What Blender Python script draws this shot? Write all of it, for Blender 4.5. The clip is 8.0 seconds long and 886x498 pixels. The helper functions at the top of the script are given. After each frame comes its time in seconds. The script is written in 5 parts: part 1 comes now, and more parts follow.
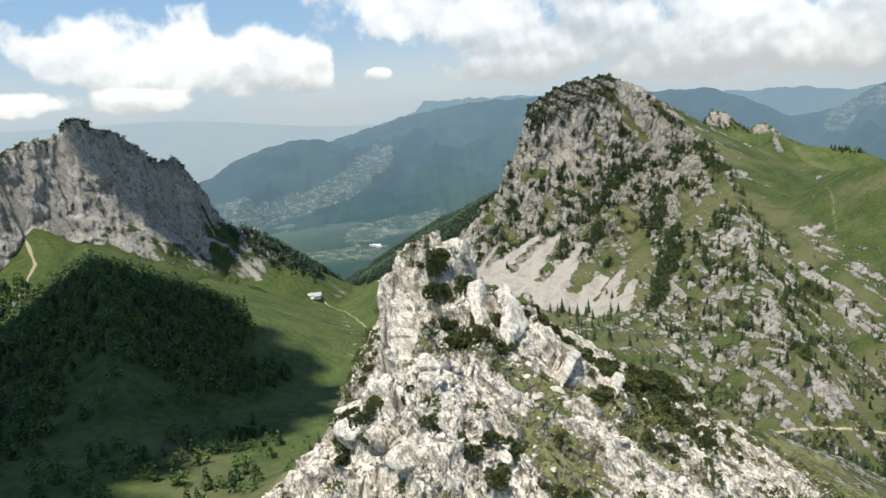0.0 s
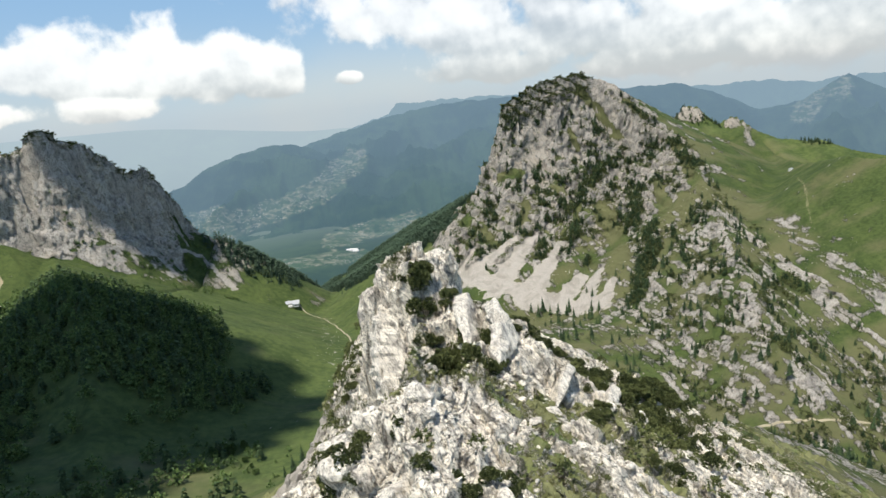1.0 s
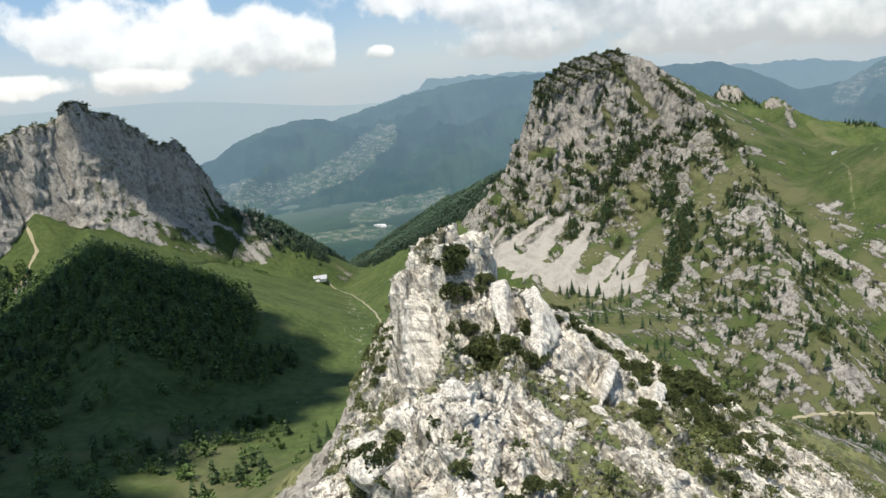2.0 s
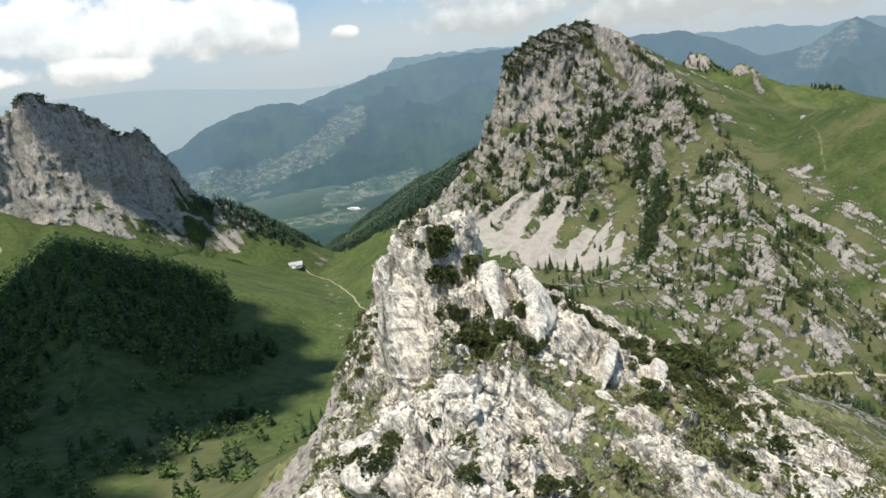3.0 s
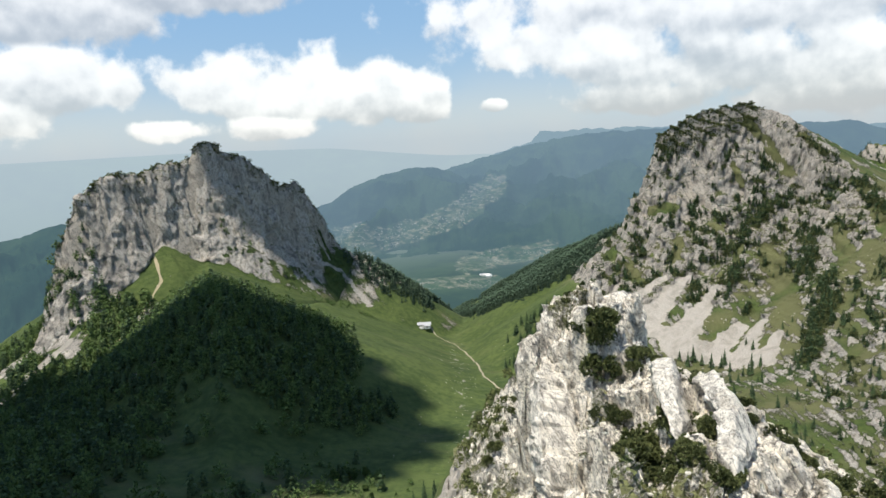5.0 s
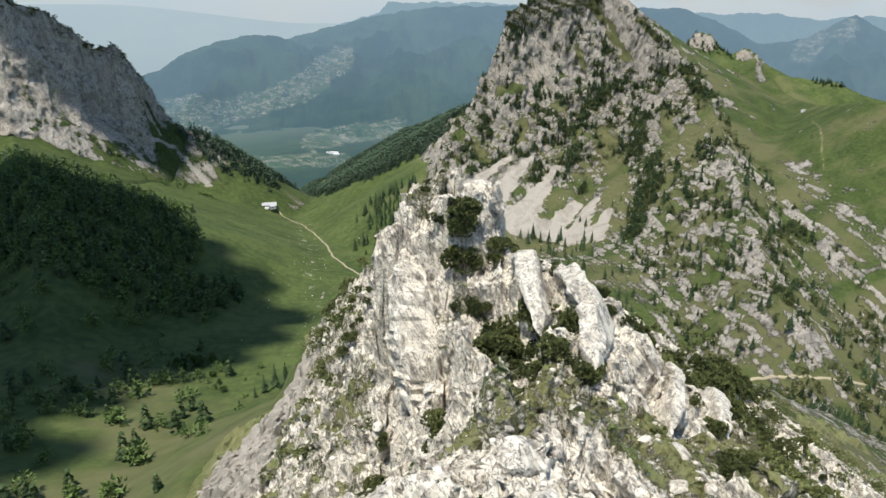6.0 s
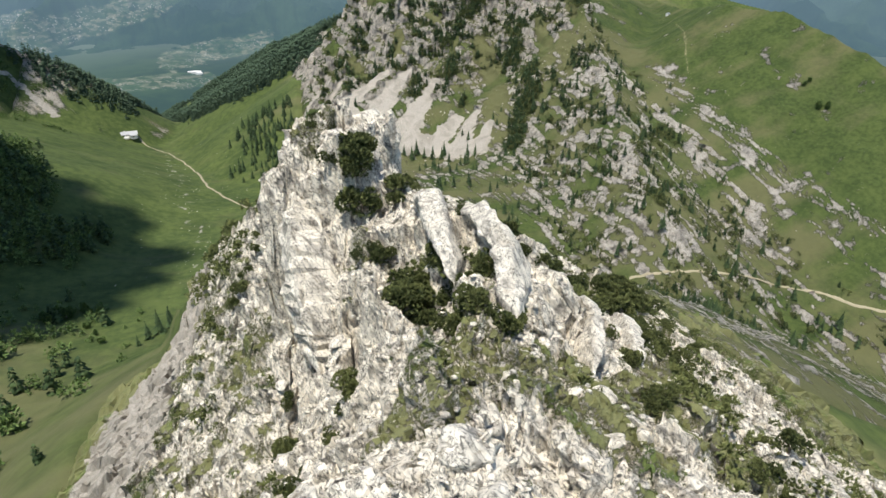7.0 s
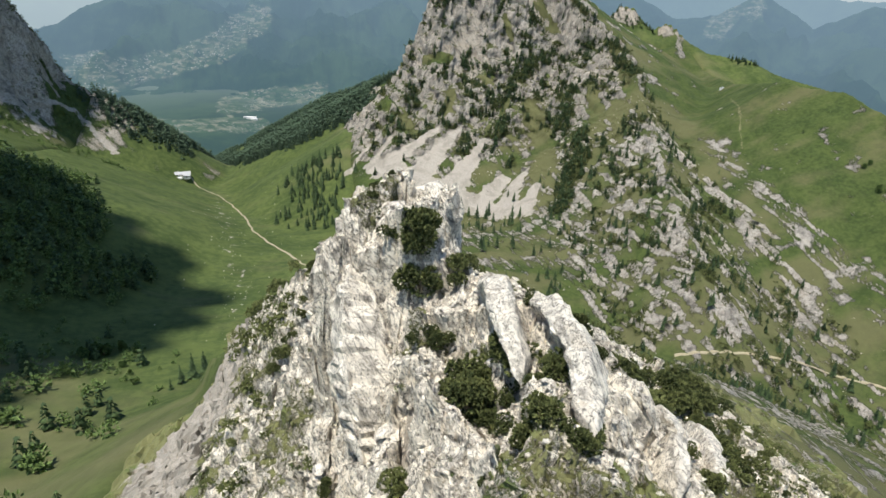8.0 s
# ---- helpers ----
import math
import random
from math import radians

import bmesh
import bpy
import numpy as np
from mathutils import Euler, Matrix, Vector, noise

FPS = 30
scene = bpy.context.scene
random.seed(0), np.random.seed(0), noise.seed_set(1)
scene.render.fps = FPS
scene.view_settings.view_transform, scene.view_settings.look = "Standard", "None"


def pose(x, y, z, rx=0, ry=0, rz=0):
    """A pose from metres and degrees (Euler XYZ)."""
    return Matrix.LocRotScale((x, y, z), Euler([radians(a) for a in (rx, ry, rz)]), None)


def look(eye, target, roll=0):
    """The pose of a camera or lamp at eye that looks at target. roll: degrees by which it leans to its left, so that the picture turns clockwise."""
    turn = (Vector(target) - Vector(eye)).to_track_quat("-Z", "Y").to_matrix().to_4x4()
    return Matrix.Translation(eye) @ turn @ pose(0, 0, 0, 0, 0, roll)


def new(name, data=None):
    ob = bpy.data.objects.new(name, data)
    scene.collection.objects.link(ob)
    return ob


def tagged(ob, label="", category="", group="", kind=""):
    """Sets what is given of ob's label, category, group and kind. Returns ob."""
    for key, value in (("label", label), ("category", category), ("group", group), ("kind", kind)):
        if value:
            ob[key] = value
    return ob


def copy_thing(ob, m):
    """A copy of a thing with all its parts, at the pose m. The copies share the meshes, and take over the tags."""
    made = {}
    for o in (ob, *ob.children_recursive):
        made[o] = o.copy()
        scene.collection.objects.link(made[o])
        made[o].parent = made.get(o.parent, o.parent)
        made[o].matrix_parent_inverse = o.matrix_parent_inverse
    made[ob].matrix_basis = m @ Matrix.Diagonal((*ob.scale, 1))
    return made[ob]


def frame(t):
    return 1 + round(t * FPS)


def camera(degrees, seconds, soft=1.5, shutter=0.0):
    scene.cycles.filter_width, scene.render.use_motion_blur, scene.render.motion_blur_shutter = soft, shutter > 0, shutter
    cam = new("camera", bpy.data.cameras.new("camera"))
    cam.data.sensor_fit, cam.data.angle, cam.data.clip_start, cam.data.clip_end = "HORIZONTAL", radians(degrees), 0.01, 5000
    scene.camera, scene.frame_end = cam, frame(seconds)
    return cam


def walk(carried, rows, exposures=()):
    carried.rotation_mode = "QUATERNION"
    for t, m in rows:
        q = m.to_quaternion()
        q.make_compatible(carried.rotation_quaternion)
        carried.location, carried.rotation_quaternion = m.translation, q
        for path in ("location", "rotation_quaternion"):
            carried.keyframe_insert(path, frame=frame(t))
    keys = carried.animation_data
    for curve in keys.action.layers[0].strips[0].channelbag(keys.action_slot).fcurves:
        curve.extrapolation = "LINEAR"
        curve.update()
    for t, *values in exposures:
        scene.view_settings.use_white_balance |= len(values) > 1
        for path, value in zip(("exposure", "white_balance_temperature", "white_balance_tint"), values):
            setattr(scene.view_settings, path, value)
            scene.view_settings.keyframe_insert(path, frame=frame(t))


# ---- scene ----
cam = camera(67.3, 8.0, soft=1.5)
PATH = [
    (0, -0.00, 0.00, 200.00, 0.00, -12.50, -4.00),
    (0.5, -0.47, 3.38, 200.49, 1.13, -12.32, -6.29),
    (1, -0.93, 6.72, 200.83, -2.01, -12.55, -5.41),
    (1.5, -1.59, 9.98, 200.93, -0.17, -13.32, -4.77),
    (2, -2.45, 13.15, 200.72, 0.54, -14.31, -4.73),
    (2.2, -2.80, 14.43, 200.58, 1.34, -15.04, -6.39),
    (3.3, -4.78, 21.62, 199.15, -1.92, -16.30, -6.60),
    (3.5, -5.24, 23.00, 198.87, 0.28, -14.22, -5.13),
    (4, -6.50, 26.55, 198.15, 9.55, -10.41, -2.13),
    (4.5, -7.71, 30.26, 197.53, 12.38, -8.81, -4.99),
    (5.8, -10.50, 40.66, 196.78, -1.33, -15.00, 0.17),
    (6, -10.79, 42.35, 196.78, -3.77, -20.23, -0.04),
    (6.5, -11.33, 46.60, 196.96, -8.83, -23.88, -0.69),
    (7, -11.86, 50.67, 197.23, -14.58, -27.46, 0.21),
    (7.5, -12.61, 54.52, 197.62, -15.92, -24.79, 2.02),
    (8, -13.73, 58.38, 198.06, -11.01, -22.87, 2.63),
]
walk(cam, [(t, pose(x, y, z, 90 + pitch, 0, yaw) @ pose(0, 0, 0, 0, 0, roll)) for t, x, y, z, yaw, pitch, roll in PATH])

# ---- world, sun, exposure ----
SUN_TO = Vector((-0.20, -0.26, 0.92)).normalized()
sun_data = bpy.data.lights.new("sun", "SUN")
sun_data.energy, sun_data.angle, sun_data.color = 5.4, radians(0.55), (1.0, 0.955, 0.88)
sun = new("sun", sun_data)
sun.matrix_world = look((0, 0, 900), Vector((0, 0, 900)) - SUN_TO)
scene.view_settings.exposure = 0.06


class Nodes:
    """Short hand for node trees."""

    def __init__(self, tree):
        self.tree = tree
        tree.nodes.clear()

    def add(self, kind, inputs=()):
        node = self.tree.nodes.new(kind)
        for key, value in dict(inputs).items():
            self.put(node.inputs[key], value)
        return node

    def put(self, socket, value):
        if isinstance(value, bpy.types.NodeSocket):
            self.tree.links.new(value, socket)
        elif isinstance(value, bpy.types.Node):
            self.tree.links.new(value.outputs[0], socket)
        else:
            socket.default_value = value

    def math(self, op, a, b=0.0, c=0.0):
        node = self.tree.nodes.new("ShaderNodeMath")
        node.operation = op
        for k, value in enumerate((a, b, c)):
            self.put(node.inputs[k], value)
        return node.outputs[0]

    def ramp(self, fac, lo, hi, to_lo=0.0, to_hi=1.0):
        node = self.tree.nodes.new("ShaderNodeMapRange")
        node.interpolation_type = "SMOOTHSTEP"
        for k, value in enumerate((fac, lo, hi, to_lo, to_hi)):
            self.put(node.inputs[k], value)
        return node.outputs[0]

    def mix(self, fac, a, b):
        node = self.tree.nodes.new("ShaderNodeMix")
        node.data_type = "RGBA"
        for k, value in ((0, fac), (6, a), (7, b)):
            self.put(node.inputs[k], value if isinstance(value, (bpy.types.NodeSocket, float, int)) else (*value[:3], 1.0))
        return node.outputs[2]

    def noise(self, vector, scale, detail=5.0, rough=0.55, distortion=0.0):
        return self.add("ShaderNodeTexNoise", {"Vector": vector, "Scale": scale, "Detail": detail, "Roughness": rough, "Distortion": distortion}).outputs[0]


# the cumulus of that day: azimuth, height, half width, half height in degrees, grey of the base
CLOUDS = [
    (-27.0, 4.8, 6.4, 3.2, 0.35),
    (-20.9, 4.4, 6.1, 4.4, 0.30),
    (-15.6, 3.5, 6.1, 3.2, 0.40),
    (-11.2, 3.0, 3.1, 2.6, 0.35),
    (-22.6, 1.5, 4.5, 1.3, 0.25),
    (-30.5, 1.7, 4.2, 1.3, 0.25),
    (-4.3, 2.4, 1.5, 0.7, 0.45),
    (-1.6, 6.9, 4.7, 2.9, 0.30),
    (5.7, 5.9, 7.3, 4.1, 0.40),
    (13.4, 4.0, 9.5, 4.4, 0.62),
    (9.0, 2.2, 9.0, 1.7, 0.85),
    (20.0, 1.6, 10.0, 1.7, 0.85),
    (23.1, 3.4, 9.5, 4.2, 0.55),
    (30.6, 2.4, 8.9, 4.0, 0.62),
    (36.0, 3.6, 9.0, 4.5, 0.55),
    (17.7, 9.0, 27.9, 5.2, 0.40),
    (-39.1, 5.3, 6.1, 3.5, 0.45),
    (-33.8, 4.8, 2.5, 2.3, 0.30),
    (-42.8, 2.9, 5.0, 2.6, 0.35),
    (-38.7, 10.3, 11.2, 3.5, 0.60),
    (-28.1, 11.8, 8.9, 2.6, 0.60),
    (-48.8, 8.1, 8.9, 5.8, 0.50),
]


def build_sky():
    world = bpy.data.worlds.new("sky")
    scene.world = world
    world.use_nodes = True
    n = Nodes(world.node_tree)
    sky = n.add("ShaderNodeTexSky")
    sky.sky_type, sky.sun_disc = "NISHITA", False
    sky.sun_elevation, sky.sun_rotation = math.asin(SUN_TO.z), math.atan2(SUN_TO.x, SUN_TO.y)
    sky.altitude, sky.air_density, sky.dust_density = 1600.0, 1.2, 2.2
    way = n.add("ShaderNodeTexCoord").outputs["Generated"]
    part = n.add("ShaderNodeSeparateXYZ", {0: way})
    azimuth = n.math("DEGREES", n.math("ARCTAN2", part.outputs[0], part.outputs[1]))
    height = n.math("DEGREES", n.math("ARCSINE", part.outputs[2]))
    above = n.add("ShaderNodeMapping", {0: way, 1: (0.004, -0.006, 0.016)}).outputs[0]
    puff, puff_above = n.noise(way, 15.0, 7.0, 0.53), n.noise(above, 15.0, 3.0, 0.45)
    big, big_above = n.noise(way, 6.5, 3.0, 0.5), n.noise(above, 6.5, 3.0, 0.5)
    wave = n.math("ADD", n.math("MULTIPLY", n.math("SUBTRACT", puff, 0.5), 2.6), n.math("MULTIPLY", n.math("SUBTRACT", big, 0.5), 1.0))
    bulge = n.math("ADD", n.math("SUBTRACT", puff, puff_above), n.math("MULTIPLY", n.math("SUBTRACT", big, big_above), 1.5))
    body, base = None, None
    for az, el, wide, tall, grey in CLOUDS:
        dx = n.math("DIVIDE", n.math("SUBTRACT", azimuth, az), wide)
        dy = n.math("DIVIDE", n.math("SUBTRACT", height, el), tall)
        # flat base: below the middle the cloud ends sooner
        dy2 = n.math("MULTIPLY", dy, n.math("ADD", 1.0, n.math("MULTIPLY", n.math("LESS_THAN", dy, 0.0), 0.35)))
        r = n.math("SQRT", n.math("ADD", n.math("MULTIPLY", dx, dx), n.math("MULTIPLY", dy2, dy2)))
        here = n.math("SUBTRACT", 1.0, r)
        lit = n.math("ADD", n.math("MULTIPLY", dy, 0.55), 1.0 - grey)
        if body is None:
            body, base = here, lit
        else:
            base = n.add("ShaderNodeMix", {0: n.ramp(n.math("SUBTRACT", here, body), -0.3, 0.3), 2: base, 3: lit}).outputs[0]
            body = n.math("SMOOTH_MAX", body, here, 0.25)
    # beyond the named clouds a broken field of the same kind goes on round the sky
    field = n.math("SUBTRACT", n.math("MULTIPLY", n.noise(way, 3.2, 4.0, 0.5), 2.2), 1.25)
    away = n.math("MULTIPLY", n.ramp(n.math("ABSOLUTE", azimuth), 50.0, 75.0), n.ramp(height, 2.0, 9.0))
    body = n.math("MAXIMUM", body, n.math("SUBTRACT", n.math("MULTIPLY", field, away), n.math("MULTIPLY", n.math("SUBTRACT", 1.0, away), 1.0)))
    cover = n.ramp(n.math("ADD", body, n.math("MULTIPLY", wave, 0.72)), 0.02, 0.34)
    light = n.math("ADD", n.math("ADD", base, n.math("MULTIPLY", wave, 0.10)), n.math("MULTIPLY", bulge, 1.5))
    tone = n.mix(n.ramp(light, -0.05, 0.95), (0.50, 0.545, 0.60), (1.12, 1.12, 1.11))
    haze = n.ramp(height, -6.0, 11.0)
    clear = n.mix(haze, (0.50, 0.62, 0.70), (0.27, 0.48, 0.74))
    clear = n.mix(n.ramp(height, 12.0, 55.0), clear, (0.055, 0.15, 0.40))
    clear = n.mix(n.math("MULTIPLY", n.ramp(height, 8.0, 1.0), n.ramp(n.noise(way, 5.0, 4.0, 0.5), 0.30, 0.62, 0.2, 0.75)), clear, (0.56, 0.63, 0.685))
    veil = n.mix(n.math("MULTIPLY", cover, n.ramp(height, -1.5, 1.0)), clear, tone)
    seen = n.add("ShaderNodeBackground", {0: veil, 1: 0.77})
    blue = n.add("ShaderNodeBackground", {0: sky.outputs[0], 1: 0.03})
    both = n.add("ShaderNodeAddShader", {0: seen, 1: blue})
    n.add("ShaderNodeOutputWorld", {0: both})


build_sky()


# ---- noise and land forms ----
def grad_noise(x, y, seed=0):
    """Gradient noise of two coordinates, about -1 to 1."""
    xi, yi = np.floor(x), np.floor(y)
    fx, fy = x - xi, y - yi
    xi, yi = xi.astype(np.int64), yi.astype(np.int64)

    def corner(ix, iy, dx, dy):
        h = (ix * 374761393 + iy * 668265263 + seed * 974711) & 0x7FFFFFFF
        h = ((h ^ (h >> 13)) * 1274126177) & 0x7FFFFFFF
        a = ((h ^ (h >> 16)) & 1023) * (2 * np.pi / 1024)
        return np.cos(a) * dx + np.sin(a) * dy

    u, v = fx * fx * fx * (fx * (fx * 6 - 15) + 10), fy * fy * fy * (fy * (fy * 6 - 15) + 10)
    low = corner(xi, yi, fx, fy) * (1 - u) + corner(xi + 1, yi, fx - 1, fy) * u
    high = corner(xi, yi + 1, fx, fy - 1) * (1 - u) + corner(xi + 1, yi + 1, fx - 1, fy - 1) * u
    return (low * (1 - v) + high * v) * 1.5


def fbm(x, y, size, octaves=4, seed=0, gain=0.5):
    total, amp = 0.0, 1.0
    for k in range(octaves):
        total = total + amp * grad_noise(x / size, y / size, seed + 17 * k)
        size, amp = size * 0.5, amp * gain
    return total


def crag(x, y, size, octaves=4, seed=0, gain=0.5):
    """Ridged noise, 0 to 1, sharp at the top."""
    total, amp, norm = 0.0, 1.0, 0.0
    for k in range(octaves):
        total, norm = total + amp * (1 - np.abs(grad_noise(x / size, y / size, seed + 31 * k))), norm + amp
        size, amp = size * 0.5, amp * gain
    return total / norm


def cells(x, y, size, seed=0):
    """Irregular cells: a random number for each cell, the offsets from its middle, and the distance to the next cell."""
    px, py = x / size, y / size
    ix, iy = np.floor(px).astype(np.int64), np.floor(py).astype(np.int64)
    first, second = np.full(x.shape, 9.0), np.full(x.shape, 9.0)
    pick, ox, oy = np.zeros(x.shape), np.zeros(x.shape), np.zeros(x.shape)
    for jx in (-1, 0, 1):
        for jy in (-1, 0, 1):
            cx, cy = ix + jx, iy + jy
            h = (cx * 374761393 + cy * 668265263 + seed * 974711) & 0x7FFFFFFF
            h = ((h ^ (h >> 13)) * 1274126177) & 0x7FFFFFFF
            h = h ^ (h >> 16)
            dx, dy = px - cx - (h & 255) / 255.0, py - cy - ((h >> 8) & 255) / 255.0
            d = np.hypot(dx, dy)
            nearer = d < first
            second = np.where(nearer, first, np.minimum(second, d))
            pick = np.where(nearer, ((h >> 16) & 1023) / 1023.0, pick)
            ox, oy = np.where(nearer, dx * size, ox), np.where(nearer, dy * size, oy)
            first = np.where(nearer, d, first)
    return pick, ox, oy, (second - first)


def smooth(x, lo, hi):
    t = np.clip((x - lo) / (hi - lo), 0, 1)
    return t * t * (3 - 2 * t)


def noise3(x, y, z, seed=0):
    """Gradient noise of three coordinates, about -1 to 1."""
    xi, yi, zi = np.floor(x), np.floor(y), np.floor(z)
    fx, fy, fz = x - xi, y - yi, z - zi
    xi, yi, zi = xi.astype(np.int64), yi.astype(np.int64), zi.astype(np.int64)
    u, v, w = (f * f * f * (f * (f * 6 - 15) + 10) for f in (fx, fy, fz))
    total = 0.0
    for i in (0, 1):
        for j in (0, 1):
            for k in (0, 1):
                h = ((xi + i) * 374761393 + (yi + j) * 668265263 + (zi + k) * 2147483029 + seed * 974711) & 0x7FFFFFFF
                h = ((h ^ (h >> 13)) * 1274126177) & 0x7FFFFFFF
                h = h ^ (h >> 16)
                gx, gy, gz = (h & 255) / 127.5 - 1, ((h >> 8) & 255) / 127.5 - 1, ((h >> 16) & 255) / 127.5 - 1
                share = (u if i else 1 - u) * (v if j else 1 - v) * (w if k else 1 - w)
                total = total + share * (gx * (fx - i) + gy * (fy - j) + gz * (fz - k))
    return total * 1.6


def fbm3(x, y, z, size, octaves=4, seed=0, gain=0.5):
    total, amp = 0.0, 1.0
    for k in range(octaves):
        total = total + amp * noise3(x / size, y / size, z / size, seed + 17 * k)
        size, amp = size * 0.5, amp * gain
    return total


def crag3(x, y, z, size, octaves=3, seed=0, gain=0.5):
    """Ridged noise in space, 0 to 1, sharp at the top."""
    total, amp, norm = 0.0, 1.0, 0.0
    for k in range(octaves):
        total, norm = total + amp * (1 - np.minimum(np.abs(noise3(x / size, y / size, z / size, seed + 31 * k)) * 1.6, 1.0)), norm + amp
        size, amp = size * 0.5, amp * gain
    return total / norm


def facets(v, step):
    """Flat faces with sharp corners between them."""
    f = v / step
    low = np.floor(f)
    return step * (low + smooth(f - low, 0.30, 0.70))


def near_line3(x, y, z, line):
    """Distance from a broken line in space."""
    best = np.full(x.shape, 1e9)
    for a, b in zip(line[:-1], line[1:]):
        d = [q - p for p, q in zip(a, b)]
        t = np.clip(((x - a[0]) * d[0] + (y - a[1]) * d[1] + (z - a[2]) * d[2]) / sum(v * v for v in d), 0, 1)
        best = np.minimum(best, np.sqrt((x - a[0] - t * d[0]) ** 2 + (y - a[1] - t * d[1]) ** 2 + (z - a[2] - t * d[2]) ** 2))
    return best


def grid_normals(x, y, z):
    """Unit normals of a grid of places."""
    du = np.stack(np.gradient(x, axis=1)), np.stack(np.gradient(y, axis=1)), np.stack(np.gradient(z, axis=1))
    dv = np.stack(np.gradient(x, axis=0)), np.stack(np.gradient(y, axis=0)), np.stack(np.gradient(z, axis=0))
    nx, ny, nz = du[1] * dv[2] - du[2] * dv[1], du[2] * dv[0] - du[0] * dv[2], du[0] * dv[1] - du[1] * dv[0]
    length = np.sqrt(nx * nx + ny * ny + nz * nz) + 1e-9
    return nx / length, ny / length, nz / length


def terraces(z, level, step, much, sharp=0.28):
    """Beds of rock: ledges and risers along the given levels."""
    f = level / step
    part_up = f - np.floor(f)
    return z + much * step * (smooth(part_up, 0.5 - sharp, 0.5 + sharp) - part_up)


def soft_max(a, b, k):
    h = np.clip(0.5 + 0.5 * (a - b) / k, 0, 1)
    return b * (1 - h) + a * h + k * h * (1 - h)


def spur(x, y, crest, left, right, brow=0.0):
    """Height of a mountain spur: a crest line of (x, y, z), and for each flank its slope at the crest, the slope further down and
    the width over which it eases. The crest is rounded over the width of the brow. Left is to the left of one who walks along the line."""
    height = np.full(x.shape, -1e9)
    for (ax, ay, az), (bx, by, bz) in zip(crest[:-1], crest[1:]):
        dx, dy = bx - ax, by - ay
        length = math.hypot(dx, dy)
        t = np.clip(((x - ax) * dx + (y - ay) * dy) / (length * length), 0, 1)
        gap = np.hypot(x - ax - t * dx, y - ay - t * dy)
        side = (dx * (y - ay) - dy * (x - ax)) / length
        flat = gap
        gap = np.sqrt(gap * gap + brow * brow) - brow
        drop = [s1 * gap + (s0 - s1) * w * (1 - np.exp(-gap / w)) for s0, s1, w in (left, right)]
        turn = smooth(side / np.maximum(flat, 0.01), -1.0, 1.0)
        height = np.maximum(height, az + t * (bz - az) - turn * drop[0] - (1 - turn) * drop[1])
    return height


NEAR = [(-30, -420, 110), (-10, -60, 134), (-6, 30, 154), (-4, 68, 163), (-4, 87, 167.5), (-2, 97, 163), (-3, 108, 156.5), (-3, 120, 155.5), (-3, 132, 157), (-4, 144, 161), (-9, 155, 156), (-17, 172, 145), (-24, 190, 132), (-36, 222, 108), (-54, 276, 64), (-70, 340, 20)]
KNOLL = [(-18, 89, 154), (-10, 85, 162), (-4, 86, 167.5), (3, 88, 164)]
SLABS = [(4, 100, 161), (9, 107, 162), (12, 116, 162.5), (9, 127, 162), (5, 134, 162), (1, 140, 163)]
COL = [(30, 165, 130), (71, 176, 103), (100, 205, 84), (130, 260, 54)]
RIGHT_PEAK = [(84, 868, 78), (93, 872, 108), (117, 884, 128), (126, 890, 186), (172, 908, 208), (240, 922, 219)]
UPPER_RIB = [(236, 921, 214), (262, 918, 210), (280, 910, 200), (304, 880, 162), (326, 845, 139), (330, 810, 130)]
SHOULDER = [(319, 928, 176), (371, 960, 152), (430, 985, 121), (470, 965, 102), (536, 961, 74)]
RIB = [(330, 810, 132), (304, 690, 88), (290, 625, 68), (264, 525, 38), (240, 430, 10), (230, 350, -32)]
GREEN_HILL = [(536, 961, 74), (455, 765, 90), (420, 632, 112), (443, 582, 112), (468, 480, 82), (520, 380, 30), (620, 230, -50), (700, 0, -130)]
FOREST_SPUR = [(120, 960, 66), (98, 1000, 60), (49, 1195, 2), (-2, 1350, -42), (-54, 1500, -106), (-125, 1750, -190), (-228, 2100, -308)]
LEFT_PEAK = [(-544, 672, 62), (-539, 677, 106), (-530, 687, 136), (-522, 698, 155), (-515, 712, 169), (-509, 723, 177), (-503, 733, 181), (-493, 753, 174), (-486, 766, 179), (-477, 781, 185), (-467, 796, 186), (-458, 810, 184), (-454, 815, 192), (-450, 819, 202), (-445, 826, 207), (-436, 838, 209), (-429, 848, 205), (-425, 853, 196), (-412, 869, 190), (-402, 883, 178), (-384, 908, 154), (-378, 917, 145), (-373, 923, 148), (-362, 935, 147), (-356, 944, 134), (-349, 956, 110), (-339, 971, 86), (-328, 987, 50)]
LEFT_WOOD = [(-420, 868, 60), (-370, 915, 54), (-322, 968, 50), (-277, 992, 24), (-252, 1072, -25), (-222, 1156, -76), (-225, 1320, -150), (-260, 1600, -262), (-280, 1900, -340)]
GRASS_SPUR = [(-500, 790, 100), (-462, 752, 94), (-425, 796, 66), (-352, 815, 28), (-292, 836, -12), (-248, 846, -46), (-214, 850, -72)]
WOOD_HILL = [(-430, 790, 66), (-372, 690, 66), (-304, 566, 76), (-262, 500, 52), (-215, 400, 16), (-200, 280, 0), (-220, 100, -30)]
KNOLLS = [(420, 1070, 132), (429, 1067, 147), (439, 1063, 160), (457, 1055, 157), (468, 1050, 138), (478, 1046, 122), (487, 1042, 128), (504, 1034, 136), (516, 1028, 129), (531, 1020, 113)]
EAST_HILL = [(516, 1028, 124), (531, 1020, 112), (560, 1005, 97), (594, 985, 92), (609, 976, 93), (641, 955, 76), (700, 900, 60)]


